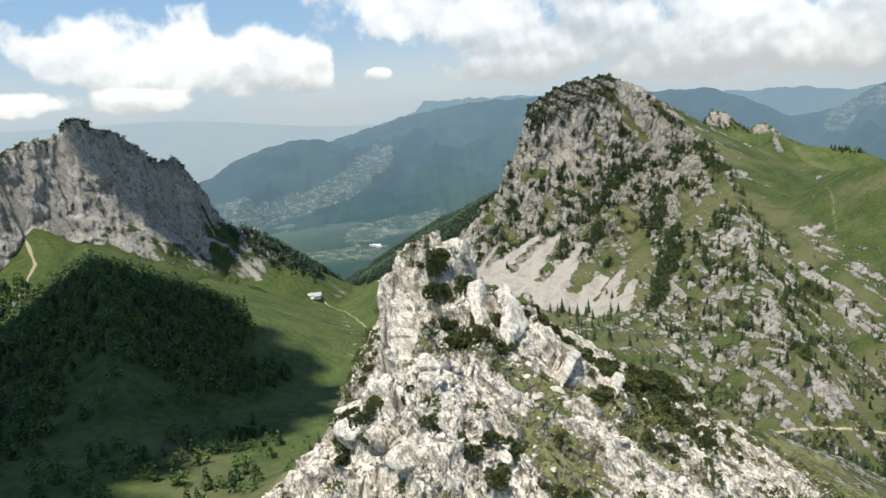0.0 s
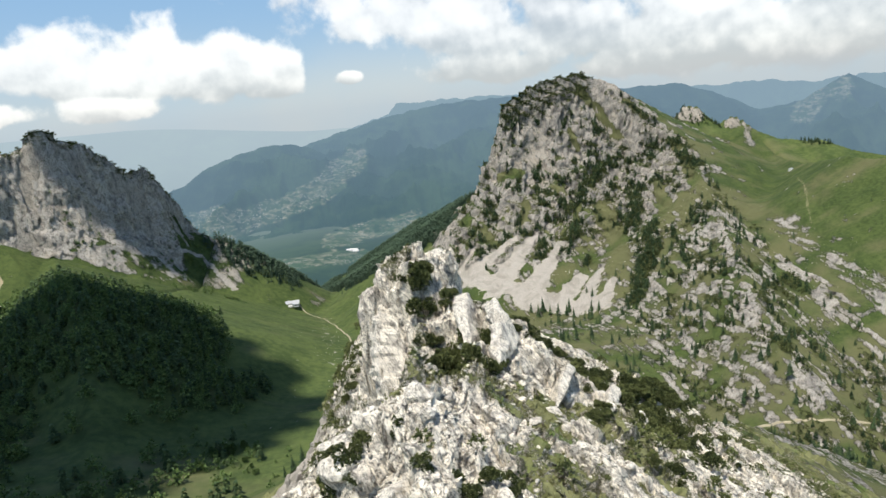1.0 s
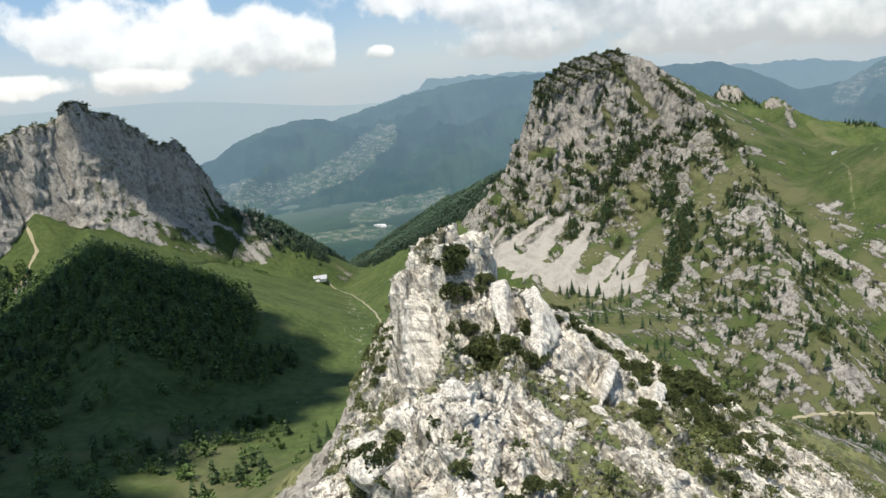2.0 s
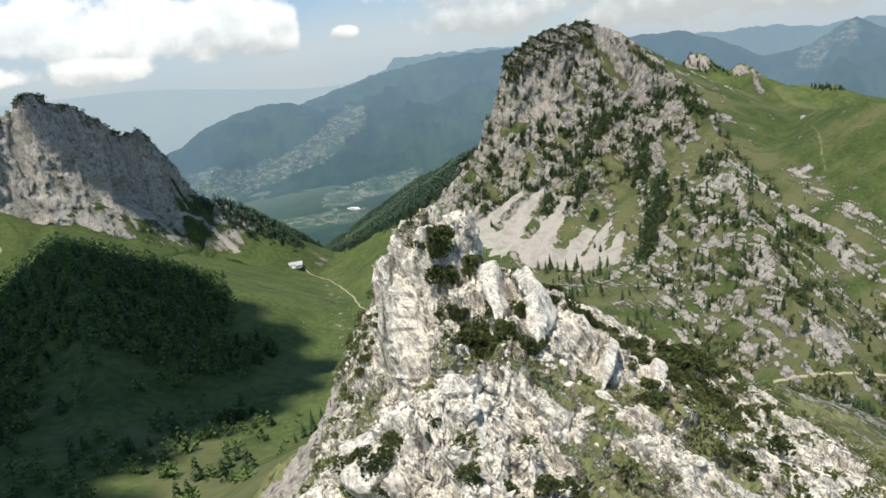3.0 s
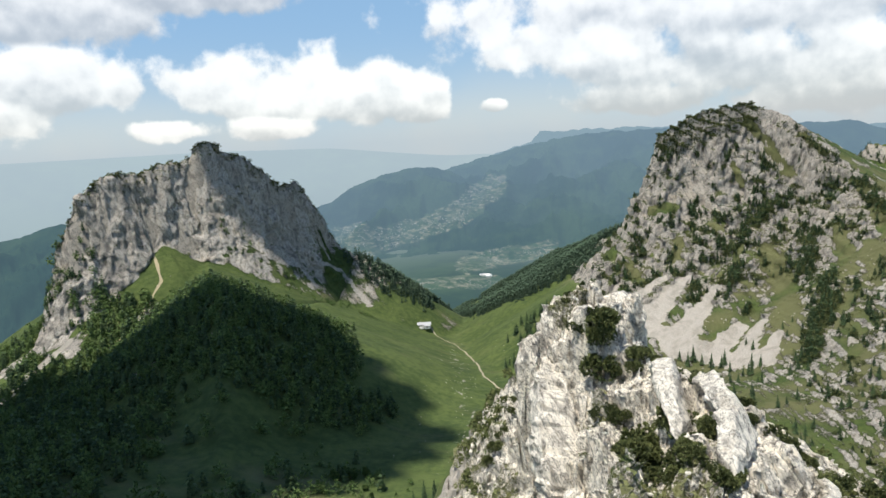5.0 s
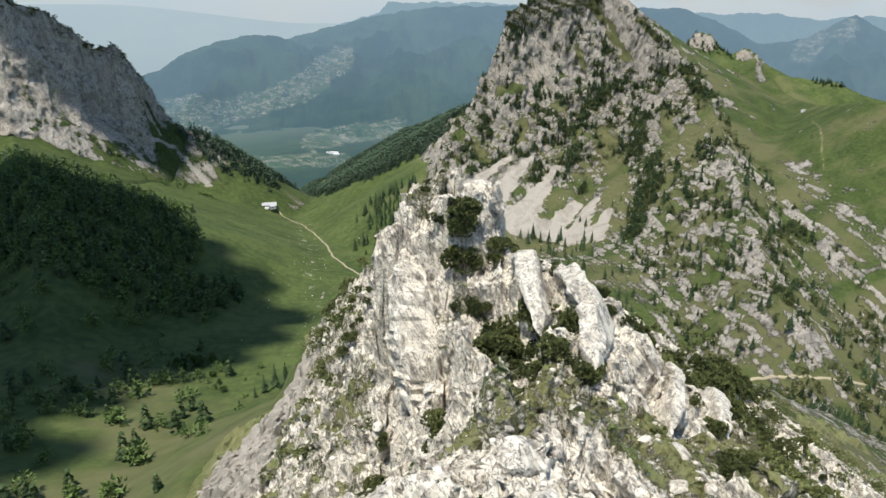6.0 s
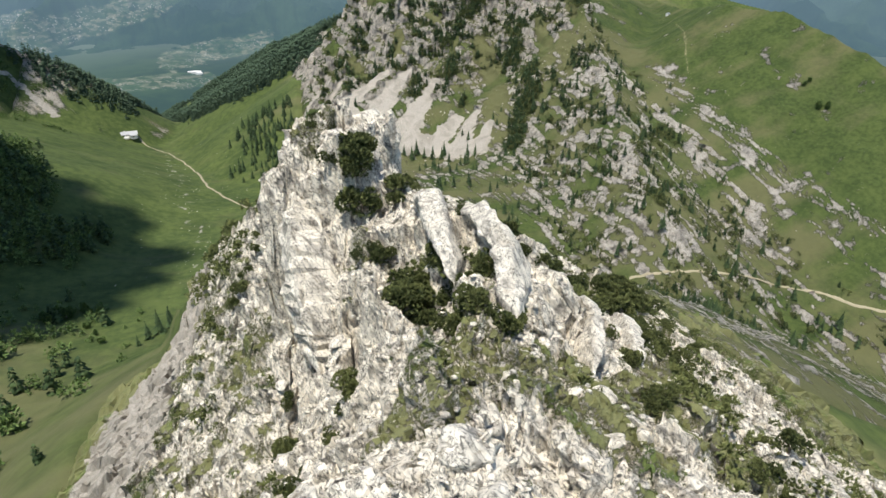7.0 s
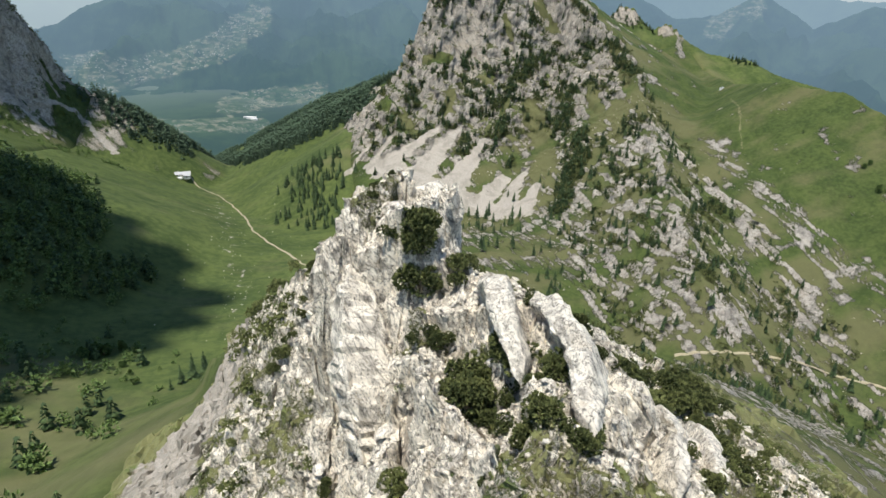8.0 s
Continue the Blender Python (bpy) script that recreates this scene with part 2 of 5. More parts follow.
def valley_line(y):
    """The floor of the combe and of the valley beyond."""
    ys = np.array([-3000, -600, 0, 120, 215, 300, 380, 500, 700, 900, 980, 1070, 1300, 1700, 2100, 2600, 3000, 3600, 6000.0])
    zs = np.array([-300, 60, 70, 62, 36, 14, 0, -19, -50, -82, -90, -118, -205, -305, -350, -362, -365, -365, -365.0])
    return (np.interp(y - 30, ys, zs) + np.interp(y, ys, zs) + np.interp(y + 30, ys, zs)) / 3


def land(x, y):
    axis = np.interp(y, [0, 215, 400, 620, 960, 1100, 1700], [-130, -112, -80, -72, -160, -150, -170])
    away = x - axis
    floor = valley_line(y) + 0.00075 * away ** 2 * np.exp(-((away / 260) ** 2))
    # the land falls away on both sides of the massif
    floor = floor - (0.62 * np.clip(-430 - x, 0, 900) + 0.55 * np.clip(x - 560, 0, 900)) * smooth(y, 2200, 1300)
    floor = floor - 0.48 * np.clip(x - 20, 0, 420) * smooth(y, 580, 300)
    # the plain beyond the mountains climbs to the horizon
    floor = np.maximum(floor, -365.0) + 560 * smooth(np.hypot(x, y), 4150, 5300) * smooth(x, 1700, 600)
    z = floor
    for crest, left, right, k in (
        (WOOD_HILL, (0.50, 0.50, 80), (0.60, 0.75, 90), 14),
        (GRASS_SPUR, (0.75, 0.75, 60), (0.66, 0.62, 60), 8),
        (NEAR, (2.6, 0.62, 26), (0.42, 0.82, 35), 5),
        (SLABS, (0.5, 3.2, 13), (0.9, 1.05, 20), 2),
        (COL, (0.55, 0.6, 30), (0.6, 0.6, 30), 6),
        (KNOLL, (1.6, 0.9, 14), (0.5, 1.2, 14), 3),
        (FOREST_SPUR, (0.60, 0.6, 80), (0.55, 0.5, 80), 14),
        (EAST_HILL, (0.6, 0.6, 30), (0.5, 0.5, 30), 6),
        (KNOLLS, (1.6, 0.6, 16), (1.9, 0.6, 14), 3),
        (GREEN_HILL, (0.6, 0.62, 90), (0.60, 0.60, 60), 16),
        (RIB, (0.45, 0.5, 60), (0.75, 0.6, 60), 14),
        (SHOULDER, (0.9, 0.6, 40), (0.85, 0.48, 40), 10),
        (UPPER_RIB, (0.56, 0.5, 60), (2.6, 0.5, 36), 6),
        (RIGHT_PEAK, (5.0, 0.7, 26), (3.3, 0.47, 37), 4),
        (LEFT_WOOD, (0.75, 0.7, 60), (1.1, 0.8, 40), 6),
        (LEFT_PEAK, (5.0, 0.8, 34), (4.6, 0.80, 30), 4),
    ):
        height = spur(x, y, crest, left, right, 5.0 if crest is LEFT_PEAK else 2.5 if crest is RIGHT_PEAK else 0.0)
        if crest is SHOULDER or crest is UPPER_RIB:
            # the cliff side of the rib
            height = height - 1.5 * np.clip(np.interp(y, [800, 850, 880, 910, 924], [320, 314, 296, 262, 232]) - x, 0, 600)
        z = soft_max(z, height, k)
    return z


# ---- end of land ----
# ---- materials ----
def material(name):
    mat = bpy.data.materials.new(name)
    mat.use_nodes = True
    return mat, Nodes(mat.node_tree)


def finish(n, colour, rough, height=None, strength=0.5, reach=0.3, specular=0.3):
    inputs = {"Base Color": colour, "Roughness": rough, "Specular IOR Level": specular}
    if height is not None:
        inputs["Normal"] = n.add("ShaderNodeBump", {"Strength": strength, "Distance": reach, "Height": height}).outputs[0]
    n.add("ShaderNodeOutputMaterial", {0: n.add("ShaderNodeBsdfPrincipled", inputs)})


BED = Vector((0.50, -0.42, -0.76)).normalized()


def land_material(name, rock_size, grass_size, tint=(1.0, 1.0, 1.0), bump=0.6, upright=0.5, bed=BED, sere=1.0, stain=0.0, lift=1.0, pit_shade=0.0, grainy=0.6, rough=0.64):
    """Limestone, turf, scree and worn earth; the mesh says which lies where, noise breaks the edges."""
    mat, n = material(name)
    place = n.add("ShaderNodeNewGeometry").outputs["Position"]

    def share(key):
        node = n.add("ShaderNodeAttribute")
        node.attribute_name = key
        return node.outputs["Fac"]

    turned = n.add("ShaderNodeMapping", {0: place, 2: bed.rotation_difference(Vector((0, 0, 1))).to_euler()}).outputs[0]
    squeeze = n.add("ShaderNodeMapping", {0: turned, 3: (1.0, 1.0, upright)}).outputs[0]
    coarse = n.noise(squeeze, 1.0 / rock_size, 7.0, rough, 0.5)
    grain = n.noise(place, 5.0 / rock_size, 6.0, 0.68)
    veins = n.math("ABSOLUTE", n.math("SUBTRACT", n.noise(squeeze, 1.7 / rock_size, 5.0, 0.6, 0.8), 0.5))
    crack = n.ramp(veins, 0.0, 0.035)
    stone = n.mix(n.ramp(coarse, 0.32, 0.54), tuple(v * t * lift for v, t in zip((0.235, 0.225, 0.21), tint)), tuple(v * t for v, t in zip((0.52, 0.50, 0.46), tint)))
    stone = n.mix(n.math("MULTIPLY", n.ramp(grain, 0.58, 0.68), grainy), stone, (0.13, 0.125, 0.115))
    stone = n.mix(n.math("MULTIPLY", n.ramp(n.noise(place, 0.45 / rock_size, 4.0), 0.54, 0.74), 0.28), stone, (0.42, 0.33, 0.225))
    stone = n.mix(n.math("MULTIPLY", n.math("SUBTRACT", 1.0, crack), n.ramp(grain, 0.3, 0.6, 0.15, 0.8)), stone, (0.10, 0.097, 0.09))
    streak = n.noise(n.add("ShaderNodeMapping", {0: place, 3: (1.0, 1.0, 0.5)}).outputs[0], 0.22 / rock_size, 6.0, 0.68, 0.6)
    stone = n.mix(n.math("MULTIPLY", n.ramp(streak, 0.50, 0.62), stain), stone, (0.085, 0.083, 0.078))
    fresh = n.mix(n.ramp(coarse, 0.34, 0.56), (0.30, 0.28, 0.24), (0.68, 0.64, 0.56))
    stone = n.mix(n.math("MULTIPLY", share("clean"), n.ramp(grain, 0.62, 0.52)), stone, fresh)
    if pit_shade:
        holes = n.noise(squeeze, 2.6 / rock_size, 4.0, 0.7, 1.2)
        joint = n.add("ShaderNodeTexVoronoi", {"Vector": n.add("ShaderNodeMapping", {0: turned, 3: (1.0, 0.6, 0.3)}).outputs[0], "Scale": 1.1 / rock_size})
        joint.feature = "DISTANCE_TO_EDGE"
        seam = n.math("MULTIPLY", n.ramp(joint.outputs["Distance"], 0.085, 0.01), n.ramp(grain, 0.46, 0.60))
        # dark colour in pits and joints, with their shade put into it
        dark = n.math("MAXIMUM", n.ramp(holes, 0.58, 0.66), seam)
        stone = n.mix(n.math("MULTIPLY", dark, pit_shade), stone, (0.085, 0.08, 0.068))
        stone = n.mix(n.math("MULTIPLY", n.ramp(n.noise(place, 0.7 / rock_size, 5.0, 0.65), 0.56, 0.66), 0.45), stone, (0.30, 0.245, 0.165))
    tuft = n.noise(place, 1.0 / grass_size, 6.0, 0.62)
    wide = n.noise(place, 0.07 / grass_size, 5.0, 0.6)
    turf = n.mix(n.ramp(n.math("ADD", n.math("MULTIPLY", tuft, 0.55), n.math("MULTIPLY", n.noise(place, 0.17 / grass_size, 5.0, 0.6), 0.45)), 0.36, 0.64), (0.038 * sere, 0.059 * sere ** 0.9, 0.017 * sere), (0.080 * sere, 0.105 * sere ** 0.9, 0.030 * sere))
    turf = n.mix(n.math("MULTIPLY", n.ramp(n.math("ADD", wide, n.math("MULTIPLY", n.math("SUBTRACT", share("dry"), 0.5), 0.55)), 0.44, 0.76), 0.68), turf, (0.135 * sere ** 0.6, 0.127 * sere ** 0.6, 0.062 * sere ** 0.6))
    gravel = n.mix(n.ramp(grain, 0.35, 0.65), (0.27, 0.245, 0.205), (0.41, 0.375, 0.32))
    gravel = n.mix(n.math("MULTIPLY", n.ramp(streak, 0.46, 0.60), 0.55), gravel, (0.20, 0.185, 0.15))
    edge = n.math("ADD", n.math("MULTIPLY", n.math("SUBTRACT", coarse, 0.5), 1.0), n.math("MULTIPLY", n.math("SUBTRACT", grain, 0.5), 1.9))
    rock = n.ramp(n.math("ADD", share("rock"), edge), 0.36, 0.64)
    scree = n.ramp(n.math("ADD", share("scree"), n.math("MULTIPLY", edge, 0.3)), 0.28, 0.48)
    path = n.ramp(n.math("ADD", share("path"), n.math("MULTIPLY", edge, 0.35)), 0.36, 0.66)
    ground = n.mix(rock, turf, stone)
    ground = n.mix(scree, ground, gravel)
    ground = n.mix(path, ground, (0.33, 0.28, 0.175))
    stony = n.math("ADD", n.math("MULTIPLY", n.math("MULTIPLY", rock, n.math("SUBTRACT", 1.0, scree)), 0.88), 0.12)
    relief = n.math("MULTIPLY", n.math("ADD", n.math("ADD", coarse, n.math("MULTIPLY", grain, grainy)), n.math("MULTIPLY", crack, 0.12)), stony)
    finish(n, ground, 0.92, relief, bump, rock_size * 0.55, 0.15)
    return mat


def distance_material(name, density, near_air, far_air, haze, patches=True):
    """Far country behind kilometres of air: woods, meadows and fields. Cloud shade is put into the wood colour, and the
    light that the air adds is emission.
    """
    mat, n = material(name)
    place = n.add("ShaderNodeNewGeometry").outputs["Position"]
    part = n.add("ShaderNodeSeparateXYZ", {0: place})
    # broad dark and bright patches stand in for cloud shadows, fine ones for woods
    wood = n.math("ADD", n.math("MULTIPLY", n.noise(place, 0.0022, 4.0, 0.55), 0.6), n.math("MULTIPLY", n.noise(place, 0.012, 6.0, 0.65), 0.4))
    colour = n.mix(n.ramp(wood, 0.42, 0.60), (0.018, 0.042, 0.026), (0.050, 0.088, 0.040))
    if patches:
        plots = n.add("ShaderNodeTexVoronoi", {"Vector": n.add("ShaderNodeMapping", {0: place, 3: (0.7, 0.6, 2.2)}).outputs[0], "Scale": 0.05, "Randomness": 0.95})
        tone = n.add("ShaderNodeSeparateColor", {0: plots.outputs["Color"]}).outputs[0]
        field = n.mix(n.ramp(tone, 0.35, 0.95), (0.07, 0.115, 0.05), (0.34, 0.32, 0.22))
        node = n.add("ShaderNodeAttribute")
        node.attribute_name = "open"
        open_land = n.ramp(n.math("ADD", node.outputs["Fac"], n.math("MULTIPLY", n.math("SUBTRACT", n.noise(place, 0.012, 5.0, 0.6), 0.5), 1.5)), 0.35, 0.60)
        colour = n.mix(n.math("MULTIPLY", open_land, n.ramp(n.noise(place, 0.03, 4.0, 0.6), 0.35, 0.6, 0.25, 0.9)), colour, field)
        town = n.add("ShaderNodeTexVoronoi", {"Vector": place, "Scale": 0.085})
        roofs = n.math("MULTIPLY", n.ramp(town.outputs["Distance"], 0.34, 0.16), n.ramp(n.noise(place, 0.009, 2.0), 0.46, 0.56))
        colour = n.mix(n.math("MULTIPLY", roofs, open_land), colour, (0.62, 0.57, 0.52))
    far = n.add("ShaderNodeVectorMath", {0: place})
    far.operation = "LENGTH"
    # haze put in as a glow that thickens with distance
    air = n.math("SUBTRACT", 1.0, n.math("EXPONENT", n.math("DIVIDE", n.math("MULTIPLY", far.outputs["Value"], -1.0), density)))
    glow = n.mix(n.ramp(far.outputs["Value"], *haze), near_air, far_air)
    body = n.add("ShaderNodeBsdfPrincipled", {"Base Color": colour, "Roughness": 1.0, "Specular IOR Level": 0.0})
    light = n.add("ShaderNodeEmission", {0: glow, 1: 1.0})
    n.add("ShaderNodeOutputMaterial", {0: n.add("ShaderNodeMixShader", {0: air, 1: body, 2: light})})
    return mat


def leaf_material(name, dark, bright, size=1.2):
    mat, n = material(name)
    place = n.add("ShaderNodeNewGeometry")
    which = n.add("ShaderNodeObjectInfo").outputs["Random"]
    blend = n.math("ADD", n.math("MULTIPLY", n.noise(place.outputs["Position"], 1.0 / size, 3.0), 0.75), n.math("MULTIPLY", place.outputs["Random Per Island"], 0.35))
    blend = n.math("ADD", blend, n.math("MULTIPLY", n.math("SUBTRACT", which, 0.5), 0.25))
    finish(n, n.mix(n.ramp(blend, 0.3, 0.8), dark, bright), 0.75, specular=0.15)
    return mat


def plain_material(name, a, b, size, rough=0.85):
    mat, n = material(name)
    place = n.add("ShaderNodeNewGeometry").outputs["Position"]
    finish(n, n.mix(n.noise(place, 1.0 / size, 5.0, 0.6), a, b), rough, n.noise(place, 4.0 / size, 3.0), 0.3, size * 0.1)
    return mat


M_NEAR = land_material("near_limestone_and_turf", 1.5, 0.6, (1.66, 1.58, 1.43), bump=0.9, upright=0.45, sere=1.8, lift=0.85, pit_shade=0.75, grainy=0.28, rough=0.57)
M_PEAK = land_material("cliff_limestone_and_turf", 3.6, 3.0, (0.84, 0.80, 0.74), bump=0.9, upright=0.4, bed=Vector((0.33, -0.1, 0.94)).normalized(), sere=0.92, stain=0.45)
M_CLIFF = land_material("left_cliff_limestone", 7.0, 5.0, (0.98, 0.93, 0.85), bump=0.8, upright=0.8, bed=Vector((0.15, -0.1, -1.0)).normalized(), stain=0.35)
M_LAND = land_material("alpine_pasture", 9.0, 6.0, (0.78, 0.73, 0.65), bump=0.7, sere=1.14)
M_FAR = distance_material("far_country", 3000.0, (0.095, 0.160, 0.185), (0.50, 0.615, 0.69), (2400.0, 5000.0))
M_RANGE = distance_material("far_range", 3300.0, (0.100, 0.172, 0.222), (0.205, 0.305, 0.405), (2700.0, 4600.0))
# the farthest ranges turn pale through a brighter haze glow
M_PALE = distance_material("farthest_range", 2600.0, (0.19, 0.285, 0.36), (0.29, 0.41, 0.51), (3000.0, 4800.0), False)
M_SPRUCE = leaf_material("spruce_needles", (0.022, 0.040, 0.017), (0.066, 0.100, 0.038), 1.6)
M_PINE = leaf_material("mountain_pine_needles", (0.036, 0.050, 0.018), (0.155, 0.170, 0.060), 0.6)
# spruce needles again, made lighter to offset the cloud shade on the hill
M_SPRUCE_SHADE_LIFT = leaf_material("spruce_needles_lightened_for_shade", (0.036, 0.062, 0.026), (0.100, 0.145, 0.056), 1.6)
# spruce green turned bluer, distance haze put into the needle colour
M_HAZY_FOREST = leaf_material("hazy_forest_needles", (0.020, 0.038, 0.026), (0.056, 0.088, 0.050), 6.0)
M_BROAD = leaf_material("broadleaf_foliage", (0.050, 0.092, 0.028), (0.145, 0.205, 0.062), 2.0)
M_TUFT = leaf_material("grass_tufts", (0.095, 0.105, 0.030), (0.225, 0.215, 0.085), 0.8)
M_BARK = plain_material("grey_bark", (0.09, 0.075, 0.06), (0.20, 0.175, 0.145), 0.4)
M_WALL = plain_material("white_render", (0.70, 0.68, 0.63), (0.82, 0.80, 0.76), 2.0)
M_ROOF = plain_material("pale_metal_roof", (0.34, 0.34, 0.34), (0.46, 0.46, 0.455), 3.0, 0.6)
M_WOOD = plain_material("weathered_wood", (0.16, 0.11, 0.07), (0.28, 0.21, 0.14), 0.6)
M_CLOUD = plain_material("cloud_vapour", (0.85, 0.85, 0.86), (0.9, 0.9, 0.9), 60.0, 1.0)


# ---- meshes ----
def sheet_object(name, x, y, z, mats, shares=None, slots=None, flat=False):
    """A mesh from a grid of places, with its shares of rock, scree, path and dry turf."""
    rows, cols = x.shape
    mesh = bpy.data.meshes.new(name)
    index = np.arange(rows * cols).reshape(rows, cols)
    quads = np.stack([index[:-1, :-1], index[:-1, 1:], index[1:, 1:], index[1:, :-1]], -1).reshape(-1, 4)
    mesh.vertices.add(rows * cols)
    mesh.vertices.foreach_set("co", np.stack([x, y, z], -1).astype(np.float32).ravel())
    mesh.loops.add(quads.size)
    mesh.loops.foreach_set("vertex_index", quads.astype(np.int32).ravel())
    mesh.polygons.add(len(quads))
    mesh.polygons.foreach_set("loop_start", np.arange(0, quads.size, 4, dtype=np.int32))
    mesh.polygons.foreach_set("use_smooth", np.full(len(quads), not flat))
    for mat in mats:
        mesh.materials.append(mat)
    if slots is not None:
        mesh.polygons.foreach_set("material_index", slots[:-1, :-1].astype(np.int32).ravel())
    for key, values in (shares or {}).items():
        mesh.attributes.new(key, "FLOAT", "POINT").data.foreach_set("value", values.astype(np.float32).ravel())
    mesh.update()
    mesh.validate()
    return new(name, mesh)


def slope_of(x, y, z):
    """Steepness (rise over run) of a grid of heights."""
    zy, zx = np.gradient(z)
    xy, xx = np.gradient(x)
    yy, yx = np.gradient(y)
    det = xx * yy - xy * yx
    det = np.where(np.abs(det) < 1e-6, 1e-6, det)
    return np.hypot((zx * yy - zy * yx) / det, (zy * xx - zx * xy) / det)


def slope_at(x, y):
    """Steepness of the plain land form at any places."""
    return np.hypot(land(x + 2, y) - land(x - 2, y), land(x, y + 2) - land(x, y - 2)) / 4


def near_line(x, y, line):
    """Distance from a broken line in plan."""
    best = np.full(x.shape, 1e9)
    for (ax, ay), (bx, by) in zip(line[:-1], line[1:]):
        dx, dy = bx - ax, by - ay
        t = np.clip(((x - ax) * dx + (y - ay) * dy) / (dx * dx + dy * dy), 0, 1)
        best = np.minimum(best, np.hypot(x - ax - t * dx, y - ay - t * dy))
    return best


FOOTPATH = [(-186, 950), (-179, 940), (-148, 905), (-121, 844), (-97, 755), (-80, 680), (-64, 643), (-46, 597), (-27, 551)]
STREAM = [(-148, 898), (-118, 756), (-99, 659), (-93, 602), (-82, 556), (-75, 520), (-72, 450)]
TRAIL = [(205, 392), (230, 381), (258, 376), (301, 369), (327, 355), (340, 336), (358, 321), (390, 290)]
CLIFF_PATH = [(-467, 737), (-453, 720), (-439, 703), (-437, 672), (-440, 643), (-452, 620)]
SPUR_PATH = [(-324, 721), (-304, 702), (-273, 672), (-249, 663)]
HILL_PATH = [(404, 689), (372, 620), (363, 603), (353, 580)]
# apex, foot, half width at both
FANS = [((112, 770), (52, 738), 6, 18), ((135, 765), (78, 705), 6, 20), ((160, 745), (108, 676), 5, 18), ((170, 690), (134, 656), 7, 15), ((185, 680), (150, 638), 7, 14), ((190, 650), (172, 622), 5, 8), ((70, 790), (38, 748), 2, 6), ((55, 800), (12, 752), 1.5, 4),
        ((-306, 936), (-264, 912), 3, 6), ((-338, 892), (-308, 938), 1.5, 2), ((-505, 630), (-545, 560), 5, 9), ((-427, 671), (-436, 656), 4, 6)]


def fan(x, y, apex, foot, w0, w1):
    dx, dy = foot[0] - apex[0], foot[1] - apex[1]
    length = math.hypot(dx, dy)
    t = np.clip(((x - apex[0]) * dx + (y - apex[1]) * dy) / length ** 2, 0, 1)
    d = np.hypot(x - apex[0] - t * dx, y - apex[1] - t * dy)
    return 1.0 - d / (w0 + t * (w1 - w0))


def scree_share(x, y):
    ragged = 0.34 * fbm(x, y, 16, 5, 6, 0.65)
    best = smooth(1 - near_line(x, y, [(45, 744), (80, 708), (118, 668), (150, 646), (172, 628)]) / 15 + ragged, 0.0, 0.30)
    for apex, foot, w0, w1 in FANS:
        best = np.maximum(best, smooth(fan(x, y, apex, foot, w0, w1) + ragged, 0.0, 0.34))
    return best


def signed_side(x, y, line):
    """Distance from a broken line, positive on the left of one who walks along it."""
    best, out = np.full(x.shape, 1e18), np.zeros(x.shape)
    for (ax, ay), (bx, by) in zip(line[:-1], line[1:]):
        dx, dy = bx - ax, by - ay
        length = math.hypot(dx, dy)
        t = np.clip(((x - ax) * dx + (y - ay) * dy) / length ** 2, 0, 1)
        d2 = (x - ax - t * dx) ** 2 + (y - ay - t * dy) ** 2
        near = d2 < best
        best = np.where(near, d2, best)
        out = np.where(near, np.sign(dx * (y - ay) - dy * (x - ax)) * np.sqrt(d2), out)
    return out


RIB_LINE = [(215, 935), (245, 924), (264, 919), (281, 910), (304, 881), (326, 846), (332, 780), (322, 700), (316, 640), (318, 560), (322, 470), (330, 400), (345, 300)]


# outcrops that run down the grassy flank
RIBS = [[(296, 634), (307, 586), (316, 534), (316, 469), (323, 432)], [(253, 579), (247, 514), (243, 453), (245, 421), (242, 390)]]


def stony(x, y):
    """How rocky the flank between the near ridge and the right peak is, apart from its steepness."""
    east = signed_side(x, y, RIB_LINE)
    u, v = 0.24 * x - 0.97 * y, 0.97 * x + 0.24 * y
    bands = fbm(u / 7.0, v, 5.0, 4, 41, 0.6)
    rough = fbm(x, y, 15.0, 5, 43, 0.7)
    west = smooth(east, 6, -14)
    beyond = smooth(east, -4, 4) * smooth(east, 46, 12)
    lines = fbm(u / 7.0, v, 2.6, 4, 42, 0.65)
    stripe = smooth(near_line(x, y, [(336, 600), (341, 525), (352, 470), (358, 435), (372, 395), (392, 350), (420, 290)]), 12, 3) * (0.35 + 0.9 * lines)
    stripe2 = smooth(near_line(x, y, [(330, 560), (338, 480), (344, 420), (356, 370), (372, 320)]), 6, 1) * (0.30 + 0.9 * lines)
    patch = fbm(x, y, 55.0, 3, 44)
    west = west * smooth(x, 40, 100)
    ribs = smooth(near_line(x, y, RIBS[0]), 11, 3) * (0.45 + 0.9 * bands + 0.3 * rough) + smooth(near_line(x, y, RIBS[1]), 8, 2) * (0.35 + 0.9 * bands)
    return ribs + west * (0.13 + 0.34 * patch + 0.32 * rough + 0.70 * bands) + beyond * (0.5 * bands - 0.10) + np.maximum(stripe, stripe2)


def cliff_face(x, y):
    """The steep broken face of the right peak."""
    crest = near_line(x, y, [(110, 880), (126, 890), (172, 908), (240, 922), (280, 910), (326, 846)])
    return smooth(crest + 20 * fbm(x, y, 40, 3, 47), 175, 130) * smooth(signed_side(x, y, RIB_LINE), 3, -5) * (1 - scree_share(x, y)) * smooth(y, 690, 730)


